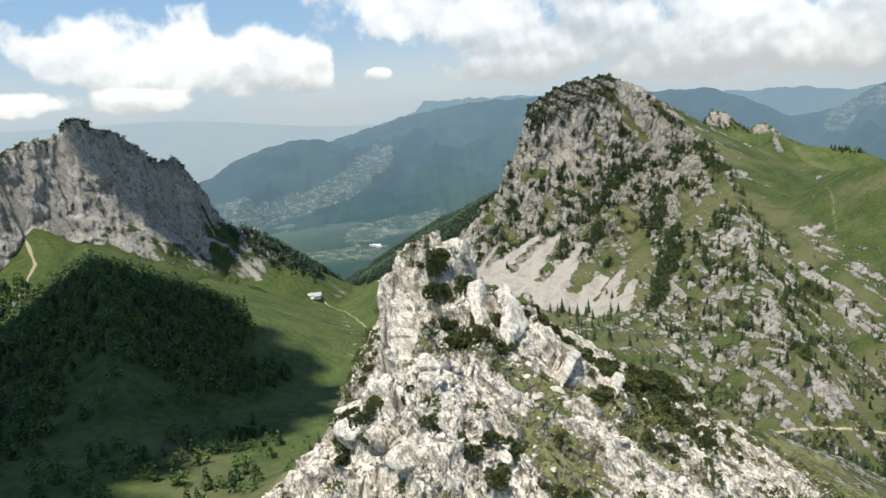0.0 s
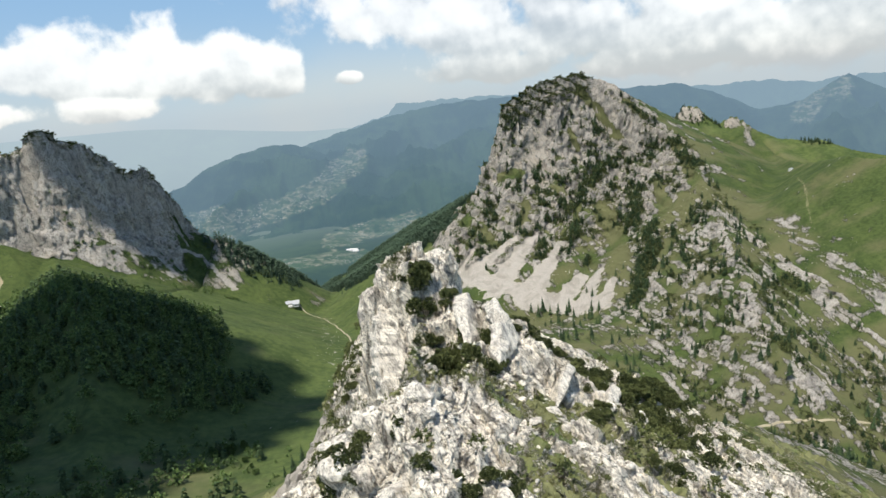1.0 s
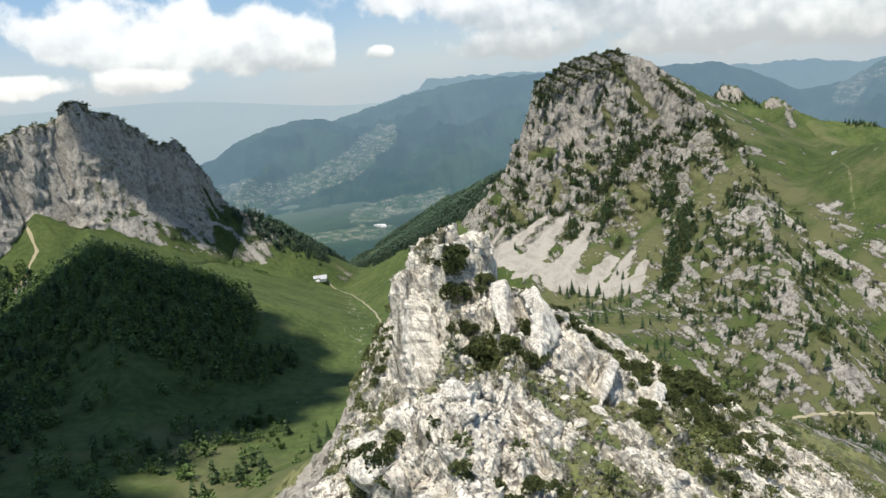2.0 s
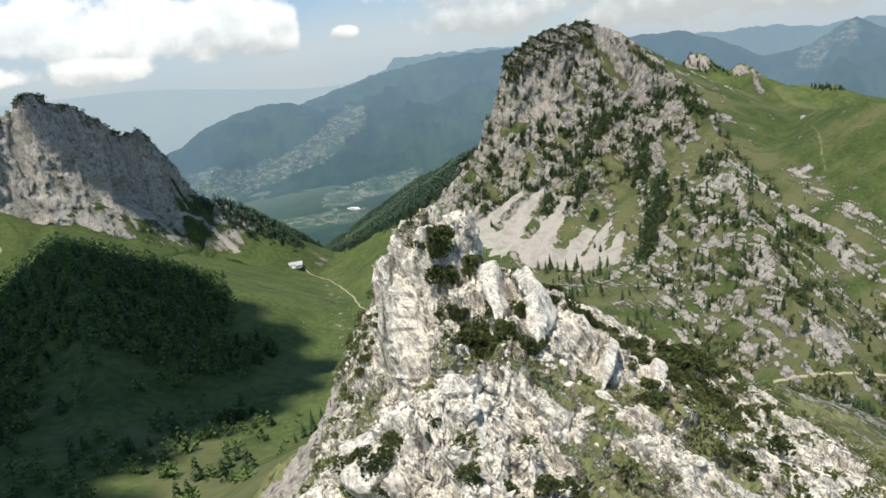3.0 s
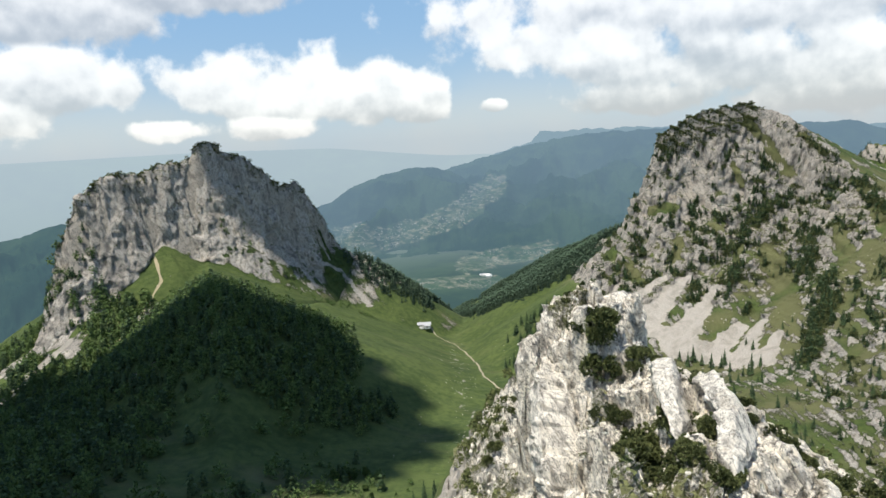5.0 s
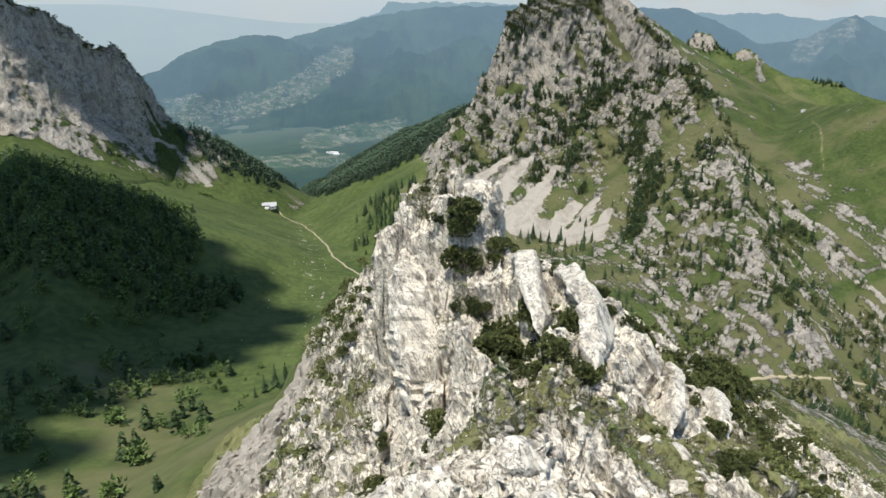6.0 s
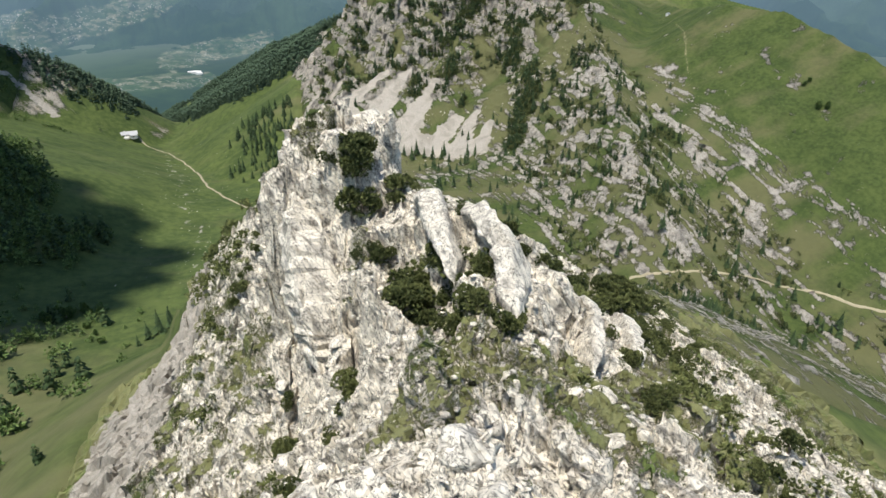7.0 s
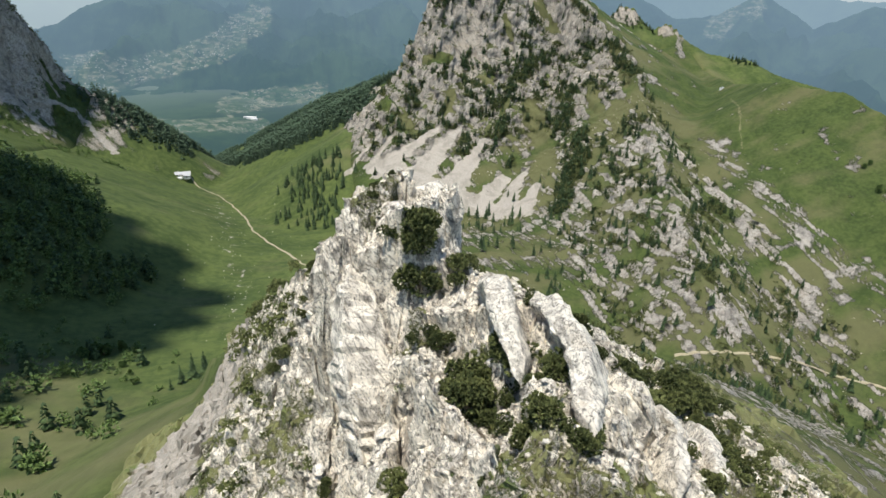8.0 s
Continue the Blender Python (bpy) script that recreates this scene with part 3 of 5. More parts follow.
def shares_of(x, y, z, steep, extra=0.0, grain=60.0, lift=0.0):
    rock = smooth(steep + 0.35 * fbm(x, y, grain, 4, 5), 0.78 - lift, 1.25 - lift) + extra
    scree = scree_share(x, y)
    path = np.zeros(x.shape)
    for line, wide, much in ((CLIFF_PATH, 2.2, 1.0), (HILL_PATH, 3.0, 0.45)):
        path = np.maximum(path, much * smooth(near_line(x, y, line) + 0.8 * fbm(x, y, 14, 2, 8), wide, 0.4))
    path = np.maximum(path, 0.34 * smooth(near_line(x, y, SPUR_PATH), 4.0, 1.0))
    stones = smooth(near_line(x, y, STREAM), 16, 2) * smooth(fbm(x, y, 9.0, 4, 10), 0.15, 0.55)
    scree = np.maximum(scree, 0.45 * stones)
    dry = np.clip(0.5 + 0.5 * fbm(x, y, 90.0, 3, 9), 0, 1) * 0.5 + 0.5 * np.clip(0.5 + 0.7 * fbm(0.2 * x, y, 26.0, 3, 19), 0, 1)
    dry = dry + 0.05 * smooth(x, 40, 110) + 0.18 * smooth(signed_side(x, y, RIB_LINE), 40, -20) * smooth(x, 40, 110) - 0.04 * smooth(signed_side(x, y, RIB_LINE), 0, 60) * smooth(y, 1000, 900) - 0.22 * smooth(x, 60, -60) * smooth(y, 330, 430)
    return {"rock": np.clip(rock, 0, 1.2), "scree": scree, "path": path, "dry": dry, "clean": smooth(y, 745, 660) * smooth(x, 80, 140) * 0.15}


def spread(lo, hi, step, far_lo, far_hi, growth):
    """Coordinates with an even step between lo and hi and growing steps out to the far ends."""
    middle = list(np.arange(lo, hi + step, step))
    out, s, v = [], step, middle[-1]
    while v < far_hi:
        s *= growth
        v += s
        out.append(min(v, far_hi))
    back, s, v = [], step, middle[0]
    while v > far_lo:
        s *= growth
        v -= s
        back.append(max(v, far_lo))
    return np.array(back[::-1] + middle + out)


NEAR_BOX, RIGHT_BOX, LEFT_BOX = (-82, 150, 16, 250), (10, 540, 175, 1012), (-650, -290, 560, 1095)


def in_patch(x, y, margin):
    inside = np.zeros(x.shape)
    for x0, x1, y0, y1 in (NEAR_BOX, RIGHT_BOX, LEFT_BOX):
        d = np.minimum(np.minimum(x - x0, x1 - x), np.minimum(y - y0, y1 - y))
        inside = np.maximum(inside, smooth(d, 4.0, margin))
    return inside


def sink(x, y, box, margin, depth):
    x0, x1, y0, y1 = box
    d = np.minimum(np.minimum(x - x0, x1 - x), np.minimum(y - y0, y1 - y))
    return depth * (1 - smooth(d, 0.0, margin))


def ground_height(x, y):
    return land(x, y) + fbm(x, y, 70, 4, 3) * 2.2 * smooth(np.hypot(x, y), 3000, 1500)


# a pale limestone face on the eastern range
BARE = [(31.1, -3.4), (32.4, -1.3), (33.5, -1.7)]
# bands of fields in the far valley, as bearings and dips from the ridge, and half widths, in degrees
FIELDS = [([(-17.1, -8.9), (-13.4, -7.9), (-10.0, -7.2), (-7.4, -6.3), (-6.1, -5.0), (-4.8, -4.2)], 1.1), ([(-18.4, -7.7), (-16.4, -7.4)], 0.8), ([(-7.8, -10.9), (-4.8, -10.3), (-1.9, -10.1), (-0.2, -9.7)], 0.8), ([(-13.8, -11.8), (-11.6, -12.4), (-8.8, -12.3), (-4.9, -12.5)], 0.55), ([(-36, -9.0), (-29, -8.2)], 1.5), (BARE, 0.9)]


def open_country(x, y, z):
    """How open the far country is: fields and villages among the woods."""
    bearing, dip = np.degrees(np.arctan2(x, y - 30)), np.degrees(np.arctan2(z - 198, np.hypot(x, y - 30)))
    out = np.zeros(x.shape)
    for line, wide in FIELDS:
        out = np.maximum(out, smooth(near_line(bearing, dip, line) / wide, 1.5, 0.3))
    plain = smooth(dip, -7.5, -5.0) * smooth(bearing, -14, -20) * smooth(z, -330, -360)
    return np.maximum(out, 0.42 * plain)


def build_ground():
    xs = spread(-760, 760, 4.0, -4900, 4900, 1.07)
    ys = spread(-60, 1420, 4.0, -4000, 4900, 1.07)
    x, y = np.meshgrid(xs, ys)
    z = ground_height(x, y)
    steep = slope_of(x, y, z)
    shares = shares_of(x, y, z, steep)
    shares["rock"] = shares["rock"] - 1.2 * smooth(np.hypot(x + 78, y - 235), 130, 80)
    shares["open"] = open_country(x, y, z)
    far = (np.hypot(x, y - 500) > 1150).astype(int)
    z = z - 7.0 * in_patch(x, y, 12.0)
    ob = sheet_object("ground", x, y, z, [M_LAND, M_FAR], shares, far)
    return tagged(ob, "alpine pasture with rock bands and wooded valley floor", "ground", kind="structure")


def block(x, y, at, turn, wide, deep, edge=0.35):
    """A flat-topped block in plan: 1 inside, 0 outside, with steep sides."""
    c, s = math.cos(radians(turn)), math.sin(radians(turn))
    u, v = (x - at[0]) * c + (y - at[1]) * s, -(x - at[0]) * s + (y - at[1]) * c
    wobble = 0.22 * fbm(x, y, 5.0, 3, 33)
    return smooth(1 - np.abs(u) / wide + wobble, 0, edge) * smooth(1 - np.abs(v) / deep + wobble, 0, edge)


def near_height(x, y):
    z = land(x, y)
    # beds dip to the right and run down the flank
    u, v = (x * 0.86 - y * 0.50), (x * 0.50 + y * 0.86)
    flank = smooth(x, -6, 10)
    bed = crag(u * 0.26, v, 5.5, 5, 11, 0.55)
    lump = crag(x, y, 13.0, 5, 12, 0.55)
    z = z + (lump - 0.72) * (5.0 - 2.0 * flank) + (bed - 0.70) * 4.0 * (0.35 + 0.65 * flank)
    # the summit block, the slab ridge beside it, the gully between them, the cleft under the flake
    top = 169.3 - 0.72 * np.maximum(-4 - x, 0) - 0.16 * np.maximum(x + 4, 0) - 0.30 * np.maximum(y - 151, 0) - 0.22 * np.maximum(150 - y, 0) + 2.2 * (crag(x, y, 5.0, 3, 16) - 0.7)
    rise = np.maximum(top - z, 0) * block(x, y, (-4.2, 148.5), -25, 9.4, 9.6, 0.18)
    z = z + rise - 2.6 * block(x, y, (2.6, 125), 10, 3.2, 10, 0.8) - 2.4 * block(x, y, (8.9, 117), 8, 0.9, 11, 0.6)
    z = z + 2.4 * block(x, y, (17.5, 110), 30, 1.6, 8.0, 0.5) + 2.2 * block(x, y, (29, 112), 38, 1.6, 8.0, 0.5) + 1.8 * block(x, y, (24, 96), 36, 1.8, 9.0, 0.5)
    z = z - 9.0 * block(x, y, (-5.2, 121), -8, 1.7, 6.5, 0.5) - 5.0 * block(x, y, (-13.4, 133), -8, 1.1, 8.5, 0.5)
    z = z + 2.4 * block(x, y, (-10.5, 79), 30, 4.5, 4.0, 0.5) + 1.6 * block(x, y, (-5, 72), 10, 4.0, 3.0, 0.5)
    z = z + blocks(x, y, u, v, flank)
    steep = smooth(slope_at(x, y) + 1.2 * block(x, y, (-4.2, 148.5), -25, 12, 12, 0.3), 0.5, 1.3)
    level = z - 0.35 * x + 0.2 * y + 1.4 * fbm(x, y, 9, 4, 45)
    z = terraces(z, level, 4.2, 0.75 * steep, 0.22)
    return terraces(z, level + 0.7 * fbm(x, y, 3, 3, 46), 1.35, 0.7 * steep, 0.22)


def blocks(x, y, u, v, flank):
    """Joints break the limestone into tilted blocks, larger and smaller."""
    warp_u, warp_v = 0.9 * fbm(x, y, 4.0, 3, 36), 0.9 * fbm(x, y, 4.0, 3, 37)
    pick, du, dv, gap = cells((u + warp_u) * (0.75 - 0.30 * flank), v + warp_v, 4.6, 38)
    z = (pick - 0.5) * 2.6 + du * (pick * 7.3 % 1 - 0.5) * 0.75 + dv * (pick * 13.7 % 1 - 0.5) * 0.75 - 2.2 * smooth(gap, 0.12, 0.0)
    pick, du, dv, gap = cells((u + 0.5 * warp_u) * (0.8 - 0.35 * flank), v + 0.5 * warp_v, 1.5, 39)
    z = z + (pick - 0.5) * 0.8 + du * (pick * 7.3 % 1 - 0.5) * 0.7 + dv * (pick * 13.7 % 1 - 0.5) * 0.7 - 0.6 * smooth(gap, 0.16, 0.0)
    return z + 0.16 * fbm(x, y, 0.9, 2, 14)


def near_turf(x, y):
    """Where soil holds on the near ridge."""
    spots = [((-4, 87), 4), ((1, 92), 5), ((7, 96), 6), ((12, 88), 6), ((12, 74), 6), ((-6, 148), 4), ((16, 98), 6), ((26, 90), 6), ((34, 106), 6), ((3, 104), 4), ((-26, 118), 9)]
    near = np.zeros(x.shape)
    for (cx, cy), r in spots:
        near = np.maximum(near, smooth(np.hypot(x - cx, y - cy), r * 1.5, r * 0.4))
    u, v = (x * 0.86 - y * 0.50), (x * 0.50 + y * 0.86)
    slope = 0.38 * smooth(x, -11, -19) * smooth(y, 105, 125) + 0.30 * block(x, y, (0, 124), 6, 7, 16, 0.6) + 0.22 * smooth(x - 0.25 * (y - 100), 14, 30)
    return near * 0.95 + slope + 0.5 * fbm(u * 0.35, v, 6.0, 4, 61)


def build_near_ridge():
    xs = spread(-44, 84, 0.36, NEAR_BOX[0], NEAR_BOX[1], 1.035)
    xs = np.sort(np.concatenate([xs, xs[(xs > -20) & (xs < 14)] + 0.18]))
    x, y = np.meshgrid(xs, spread(60, 190, 0.34, NEAR_BOX[2], NEAR_BOX[3], 1.04))
    z = near_height(x, y)
    steep = slope_of(x, y, z)
    soil = near_turf(x, y)
    rock = 0.92 - 0.75 * smooth(soil, 0.12, 0.62) + 0.35 * smooth(steep, 0.9, 1.8) - 0.3 * smooth(steep, 0.7, 0.2)
    shares = {"rock": rock, "scree": smooth(near_line(x, y, [(-72, 140), (-62, 165), (-52, 190), (-46, 215)]) + 8 * fbm(x, y, 12, 3, 63), 22, 8), "path": np.zeros(x.shape), "dry": 0.95 + 0.5 * fbm(x, y, 9.0, 3, 62)}
    outer = 1 - smooth(np.minimum(np.minimum(x + 82, 150 - x), np.minimum(y - 16, 250 - y)), 4, 40)
    low = smooth(z, 108, 80)
    shares["rock"] = shares["rock"] * (1 - 0.75 * low * smooth(x, 10, -25)) * (1 - 0.7 * smooth(x, 82, 108)) - 0.8 * smooth(outer + 0.5 * fbm(x, y, 14, 4, 64), 0.25, 0.9)
    pick, a, b, gap = cells(z * 0.8 + 40 + 0.3 * y, y + 0.3 * x, 3.0, 23)
    dx, dy = 0.9 * fbm(z + 40, y, 4.0, 5, 21, 0.65) + (pick - 0.5) * 1.3 + smooth(gap, 0.12, 0.0) * 0.6, 0.6 * fbm(z + 90, x, 5.0, 4, 22, 0.6) + (pick * 5.3 % 1 - 0.5) * 1.2
    sheer = smooth(steep, 0.7, 2.0)
    ob = sheet_object("rock_ridge", x + 0.9 * dx * sheer, y + 0.8 * dy * sheer, z - sink(x, y, NEAR_BOX, 12, 10.0), [M_NEAR], shares, flat=True)
    return tagged(ob, "jagged white limestone ridge with turf and scrub", "rock ridge", kind="structure")


# the right peak's grassy ramps and ledges, its dark pine clumps and its deep cracks: a line in space and a half width
TURF = [
    ([(232, 912, 196), (250, 907, 174), (263, 900, 154), (275, 888, 135)], 6.5),
    ([(110, 852, 98), (135, 852, 102)], 7.0),
    ([(172, 843, 93), (180, 821, 73)], 6.0),
    ([(223, 795, 56), (222, 750, 39), (212, 695, 25), (196, 653, 12)], 13.0),
    ([(161, 706, 10), (142, 692, 2)], 8.0),
    ([(135, 818, 66), (128, 790, 48)], 6.0),
    ([(199, 803, 60), (190, 785, 48)], 5.0),
    ([(210, 887, 147), (217, 871, 121)], 4.0),
    ([(280, 754, 82), (259, 683, 56)], 8.0),
    ([(292, 898, 176), (312, 872, 154)], 6.0),
    ([(318, 800, 122), (304, 720, 96), (292, 640, 72)], 6.0),
    ([(285, 700, 76), (262, 620, 45), (240, 540, 20)], 9.0),
    ([(59, 851, 47), (75, 815, 40), (88, 780, 33)], 7.0),
]
PINES = [
    ([(137, 893, 190), (164, 902, 199), (184, 907, 203)], 9.0),
    ([(209, 912, 207), (205, 905, 189)], 6.0),
    ([(234, 918, 214), (246, 918, 212)], 4.0),
    ([(250, 856, 101), (232, 845, 92), (215, 832, 82)], 9.0),
    ([(277, 882, 116), (268, 872, 104)], 6.0),
    ([(262, 780, 76), (254, 756, 64), (236, 722, 44)], 8.0),
    ([(237, 660, 38), (215, 630, 17), (197, 600, 3)], 9.0),
    ([(248, 700, 48), (238, 670, 40)], 7.0),
    ([(190, 770, 41), (174, 747, 30)], 6.0),
    ([(141, 752, 31), (133, 730, 19)], 6.0),
    ([(185, 713, 13), (178, 704, 10)], 4.0),
    ([(313, 730, 102), (316, 778, 114), (322, 815, 130)], 6.0),
    ([(313, 844, 120), (300, 862, 130)], 6.0),
    ([(98, 872, 100), (90, 868, 80), (93, 811, 52)], 5.0),
    ([(182, 794, 55), (205, 815, 68), (216, 835, 84)], 4.5),
    ([(262, 910, 198), (285, 898, 180), (305, 880, 160), (322, 850, 142)], 5.0),
]
CRACKS = [([(175, 880, 142), (178, 861, 113), (186, 847, 95), (189, 821, 73)], 3.2), ([(178, 861, 113), (165, 852, 104), (152, 848, 100)], 2.6), ([(189, 821, 73), (196, 800, 60), (180, 780, 46)], 2.6), ([(246, 905, 170), (258, 890, 140), (250, 872, 118)], 2.6)]


def band(x, y, z, lines, edge=0.55):
    """1 inside lines with half widths, 0 outside, with a ragged edge."""
    out = np.zeros(x.shape)
    ragged = 1 + 0.45 * fbm3(x, y, z, 9.0, 3, 49, 0.6)
    for line, wide in lines:
        out = np.maximum(out, smooth(near_line3(x, y, z, line) / (wide * ragged), 1.0 + edge, 1.0 - edge))
    return out


def right_height(x, y):
    z = land(x, y)
    steep = slope_at(x, y)
    loose = 1 - scree_share(x, y)
    hard = np.maximum(smooth(steep, 0.75, 1.7) * loose, 0.75 * cliff_face(x, y))
    u, v = 0.5 * x + 0.87 * y, 0.87 * x - 0.5 * y
    brow = smooth(near_line(x, y, [(117, 884), (126, 890), (172, 908), (240, 922), (280, 910)]), 2, 30)
    z = z + hard * (0.2 + 0.8 * brow) * ((crag(v, u * 0.45, 44.0, 4, 51, 0.5) - 0.72) * 34.0)
    level = z + 0.55 * x + 5.0 * fbm(x, y, 40, 4, 52)
    z = terraces(z, level, 15.0, 0.65 * hard)
    z = z + fbm(x, y, 30, 4, 56) * 1.6 + loose * smooth(stony(x, y), 0.15, 0.6) * smooth(signed_side(x, y, RIB_LINE), 8, 0) * (0.5 + 3.4 * (crag(x, y, 6.0, 4, 57, 0.6) - 0.6))
    return z


SURFACES = {}


def build_right_peak():
    x, y = np.meshgrid(spread(60, 410, 1.05, RIGHT_BOX[0], RIGHT_BOX[1], 1.06), spread(300, 925, 1.0, RIGHT_BOX[2], RIGHT_BOX[3], 1.05))
    z = right_height(x, y)
    steep = slope_of(x, y, z)
    loose = 1 - scree_share(x, y)
    face = cliff_face(x, y)
    hard = np.maximum(smooth(steep, 0.7, 1.5), 0.8 * face) * loose
    turf = band(x, y, z, TURF)
    nx, ny, nz = grid_normals(x, y, z)
    # leaning ribs of rock with gaps between them, a few deep cracks
    a, c = x - 0.35 * z, z * 0.42
    brow = smooth(near_line(x, y, [(117, 884), (126, 890), (172, 908), (240, 922), (280, 910)]), 0, 14)
    out = (0.35 + 0.65 * brow) * (facets((crag3(a, y, c, 19.0, 4, 58, 0.6) - 0.62) * 14.0, 2.4) + (crag3(a, y, c, 5.5, 2, 59, 0.6) - 0.62) * 3.5) - 9.0 * band(x, y, z, CRACKS, 0.7)
    out = out * hard * (1 - 0.8 * turf)
    x2, y2, z2 = x + out * nx, y + out * ny, z + out * nz * 0.5
    up = np.abs(grid_normals(x2, y2, z2)[2])
    ledge = smooth(up + 0.22 * fbm3(x, y, z, 12.0, 4, 48, 0.6), 0.62, 0.86)
    extra = np.clip(stony(x, y), 0, 1) - 0.30 * smooth(signed_side(x, y, RIB_LINE), 30, 70) * smooth(y, 950, 850)
    shares = shares_of(x, y, z, steep, extra, 22.0, 0.12)
    shares["rock"] = shares["rock"] * (1 - face) + face * (1.15 - 0.95 * ledge) - 1.3 * turf * smooth(y, 640, 670)
    shares["dry"] = shares["dry"] + 0.25 * turf
    SURFACES["right"] = {"x": x2, "y": y2, "z": z2, "up": up, "face": face, "hard": hard, "out": out, "turf": turf, "loose": loose, "x0": x, "y0": y, "pines": band(x, y, z, PINES, 0.5)}
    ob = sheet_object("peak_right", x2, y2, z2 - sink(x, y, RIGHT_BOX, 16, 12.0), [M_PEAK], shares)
    return tagged(ob, "steep grey limestone peak with grassy ledges and scree", "mountain", kind="structure")


def left_height(x, y):
    z = land(x, y)
    hard = smooth(slope_at(x, y), 0.9, 2.0)
    u, v = 0.55 * x + 0.84 * y, 0.84 * x - 0.55 * y
    brow = smooth(near_line(x, y, [p[:2] for p in LEFT_PEAK]), 4, 30)
    dome = smooth(np.hypot(x + 436, y - 838), 34, 24)
    z = z + (1 - dome) * (1 - brow) * 4.5 * fbm(u, v * 0.5, 17.0, 4, 70, 0.6)
    level = z + 0.12 * u + 6.0 * fbm(x, y, 60, 3, 72)
    z = terraces(z, level, 21.0, 0.25 * hard * (0.3 + 0.7 * brow))
    return z + fbm(x, y, 34, 4, 76) * 1.6


LEFT_CRACKS = [([(-486, 760, 176), (-470, 735, 140), (-462, 722, 100)], 3.5), ([(-462, 806, 186), (-448, 786, 150), (-440, 770, 105)], 2.6), ([(-452, 800, 150), (-430, 785, 100)], 2.0), ([(-418, 858, 180), (-395, 830, 110)], 2.0), ([(-372, 918, 146), (-352, 905, 90)], 3.0)]


def build_left_peak():
    x, y = np.meshgrid(spread(-560, -318, 1.0, LEFT_BOX[0], LEFT_BOX[1], 1.06), spread(640, 1000, 1.0, LEFT_BOX[2], LEFT_BOX[3], 1.06))
    z = left_height(x, y)
    steep = slope_of(x, y, z)
    hard = smooth(steep, 0.9, 1.8)
    nx, ny, nz = grid_normals(x, y, z)
    # flat walls with upright corners, thin level beds and shallow hollows
    u = 0.55 * x + 0.84 * y
    out = facets((crag3(x, y, z * 0.22, 40.0, 4, 78, 0.55) - 0.62) * 18.0, 3.2) + (crag3(x * 0.25, y * 0.25, z + 0.10 * u, 9.0, 3, 79, 0.5) - 0.66) * 2.0 + fbm3(x, y, z * 0.6, 5.0, 3, 77, 0.6) * 0.7
    out = (out - 7.0 * band(x, y, z, LEFT_CRACKS, 0.7)) * hard
    x2, y2, z2 = x + out * nx, y + out * ny, z + 0.4 * out * nz
    up = np.abs(grid_normals(x2, y2, z2)[2])
    shares = shares_of(x, y, z, steep, 0.0, 22.0, -0.1)
    shares["rock"] = np.maximum(shares["rock"], hard * smooth(up + 0.2 * fbm3(x, y, z, 9.0, 3, 80), 0.95, 0.75))
    talus = smooth(near_line(x, y, [(-322, 915), (-285, 940), (-240, 985), (-215, 1060)]), 42, 24) * smooth(x + 0.5 * (y - 950), -352, -338)
    broken = smooth(near_line(x, y, [(-580, 606), (-556, 630), (-530, 640), (-500, 622)]) + 14 * fbm(x, y, 20, 4, 86, 0.6), 20, 6)
    shares["rock"] = np.maximum(shares["rock"] * (1 - talus), 0.75 * broken)
    SURFACES["left"] = {"x": x2, "y": y2, "z": z2, "up": up, "hard": hard, "x0": x, "y0": y}
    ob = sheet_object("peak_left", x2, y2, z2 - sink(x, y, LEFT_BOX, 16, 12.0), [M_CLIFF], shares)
    return tagged(ob, "massive pale limestone cliff with a domed top", "mountain", kind="structure")


def build_range(name, crest, depth, seed, label, mat=M_RANGE):
    """A far mountain range: a sheet from its foot over an uneven crest to the back."""
    along = np.linspace(0, 1, 240)
    knots = np.linspace(0, 1, len(crest))
    cx, cy, cz = (np.interp(along, knots, [c[k] for c in crest]) for k in range(3))
    across = np.linspace(-1.0, 0.25, 64)
    a, w = np.meshgrid(np.arange(240), across)
    a = a.astype(int)
    length = np.hypot(cx, cy)
    px, py = cx[a] * (1 + depth * w / length[a]), cy[a] * (1 + depth * w / length[a])
    fall = np.abs(w) ** 0.85
    foot = -375.0
    z = cz[a] * (1 - fall) + foot * fall
    z = z + (crag(px, py, 480, 5, seed) - 0.74) * 360 * np.clip(fall * 3, 0.06, 1) * smooth(fall, 1.0, 0.75) + fbm(px, py, 90, 4, seed + 2) * 10
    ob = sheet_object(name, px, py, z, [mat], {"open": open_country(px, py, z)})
    return tagged(ob, label, "mountain range", kind="structure")


ground = build_ground()
build_near_ridge()
build_right_peak()
build_left_peak()
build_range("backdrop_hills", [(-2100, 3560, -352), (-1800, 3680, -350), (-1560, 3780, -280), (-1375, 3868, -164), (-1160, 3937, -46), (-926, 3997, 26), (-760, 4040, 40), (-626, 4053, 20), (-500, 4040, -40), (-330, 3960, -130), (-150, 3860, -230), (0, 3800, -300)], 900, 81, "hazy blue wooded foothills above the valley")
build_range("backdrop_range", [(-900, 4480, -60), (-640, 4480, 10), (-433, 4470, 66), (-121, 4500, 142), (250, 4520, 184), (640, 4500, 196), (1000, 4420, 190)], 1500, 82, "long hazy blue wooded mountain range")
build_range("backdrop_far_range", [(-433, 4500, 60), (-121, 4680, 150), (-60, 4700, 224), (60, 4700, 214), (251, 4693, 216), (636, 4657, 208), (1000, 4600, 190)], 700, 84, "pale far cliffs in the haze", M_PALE)
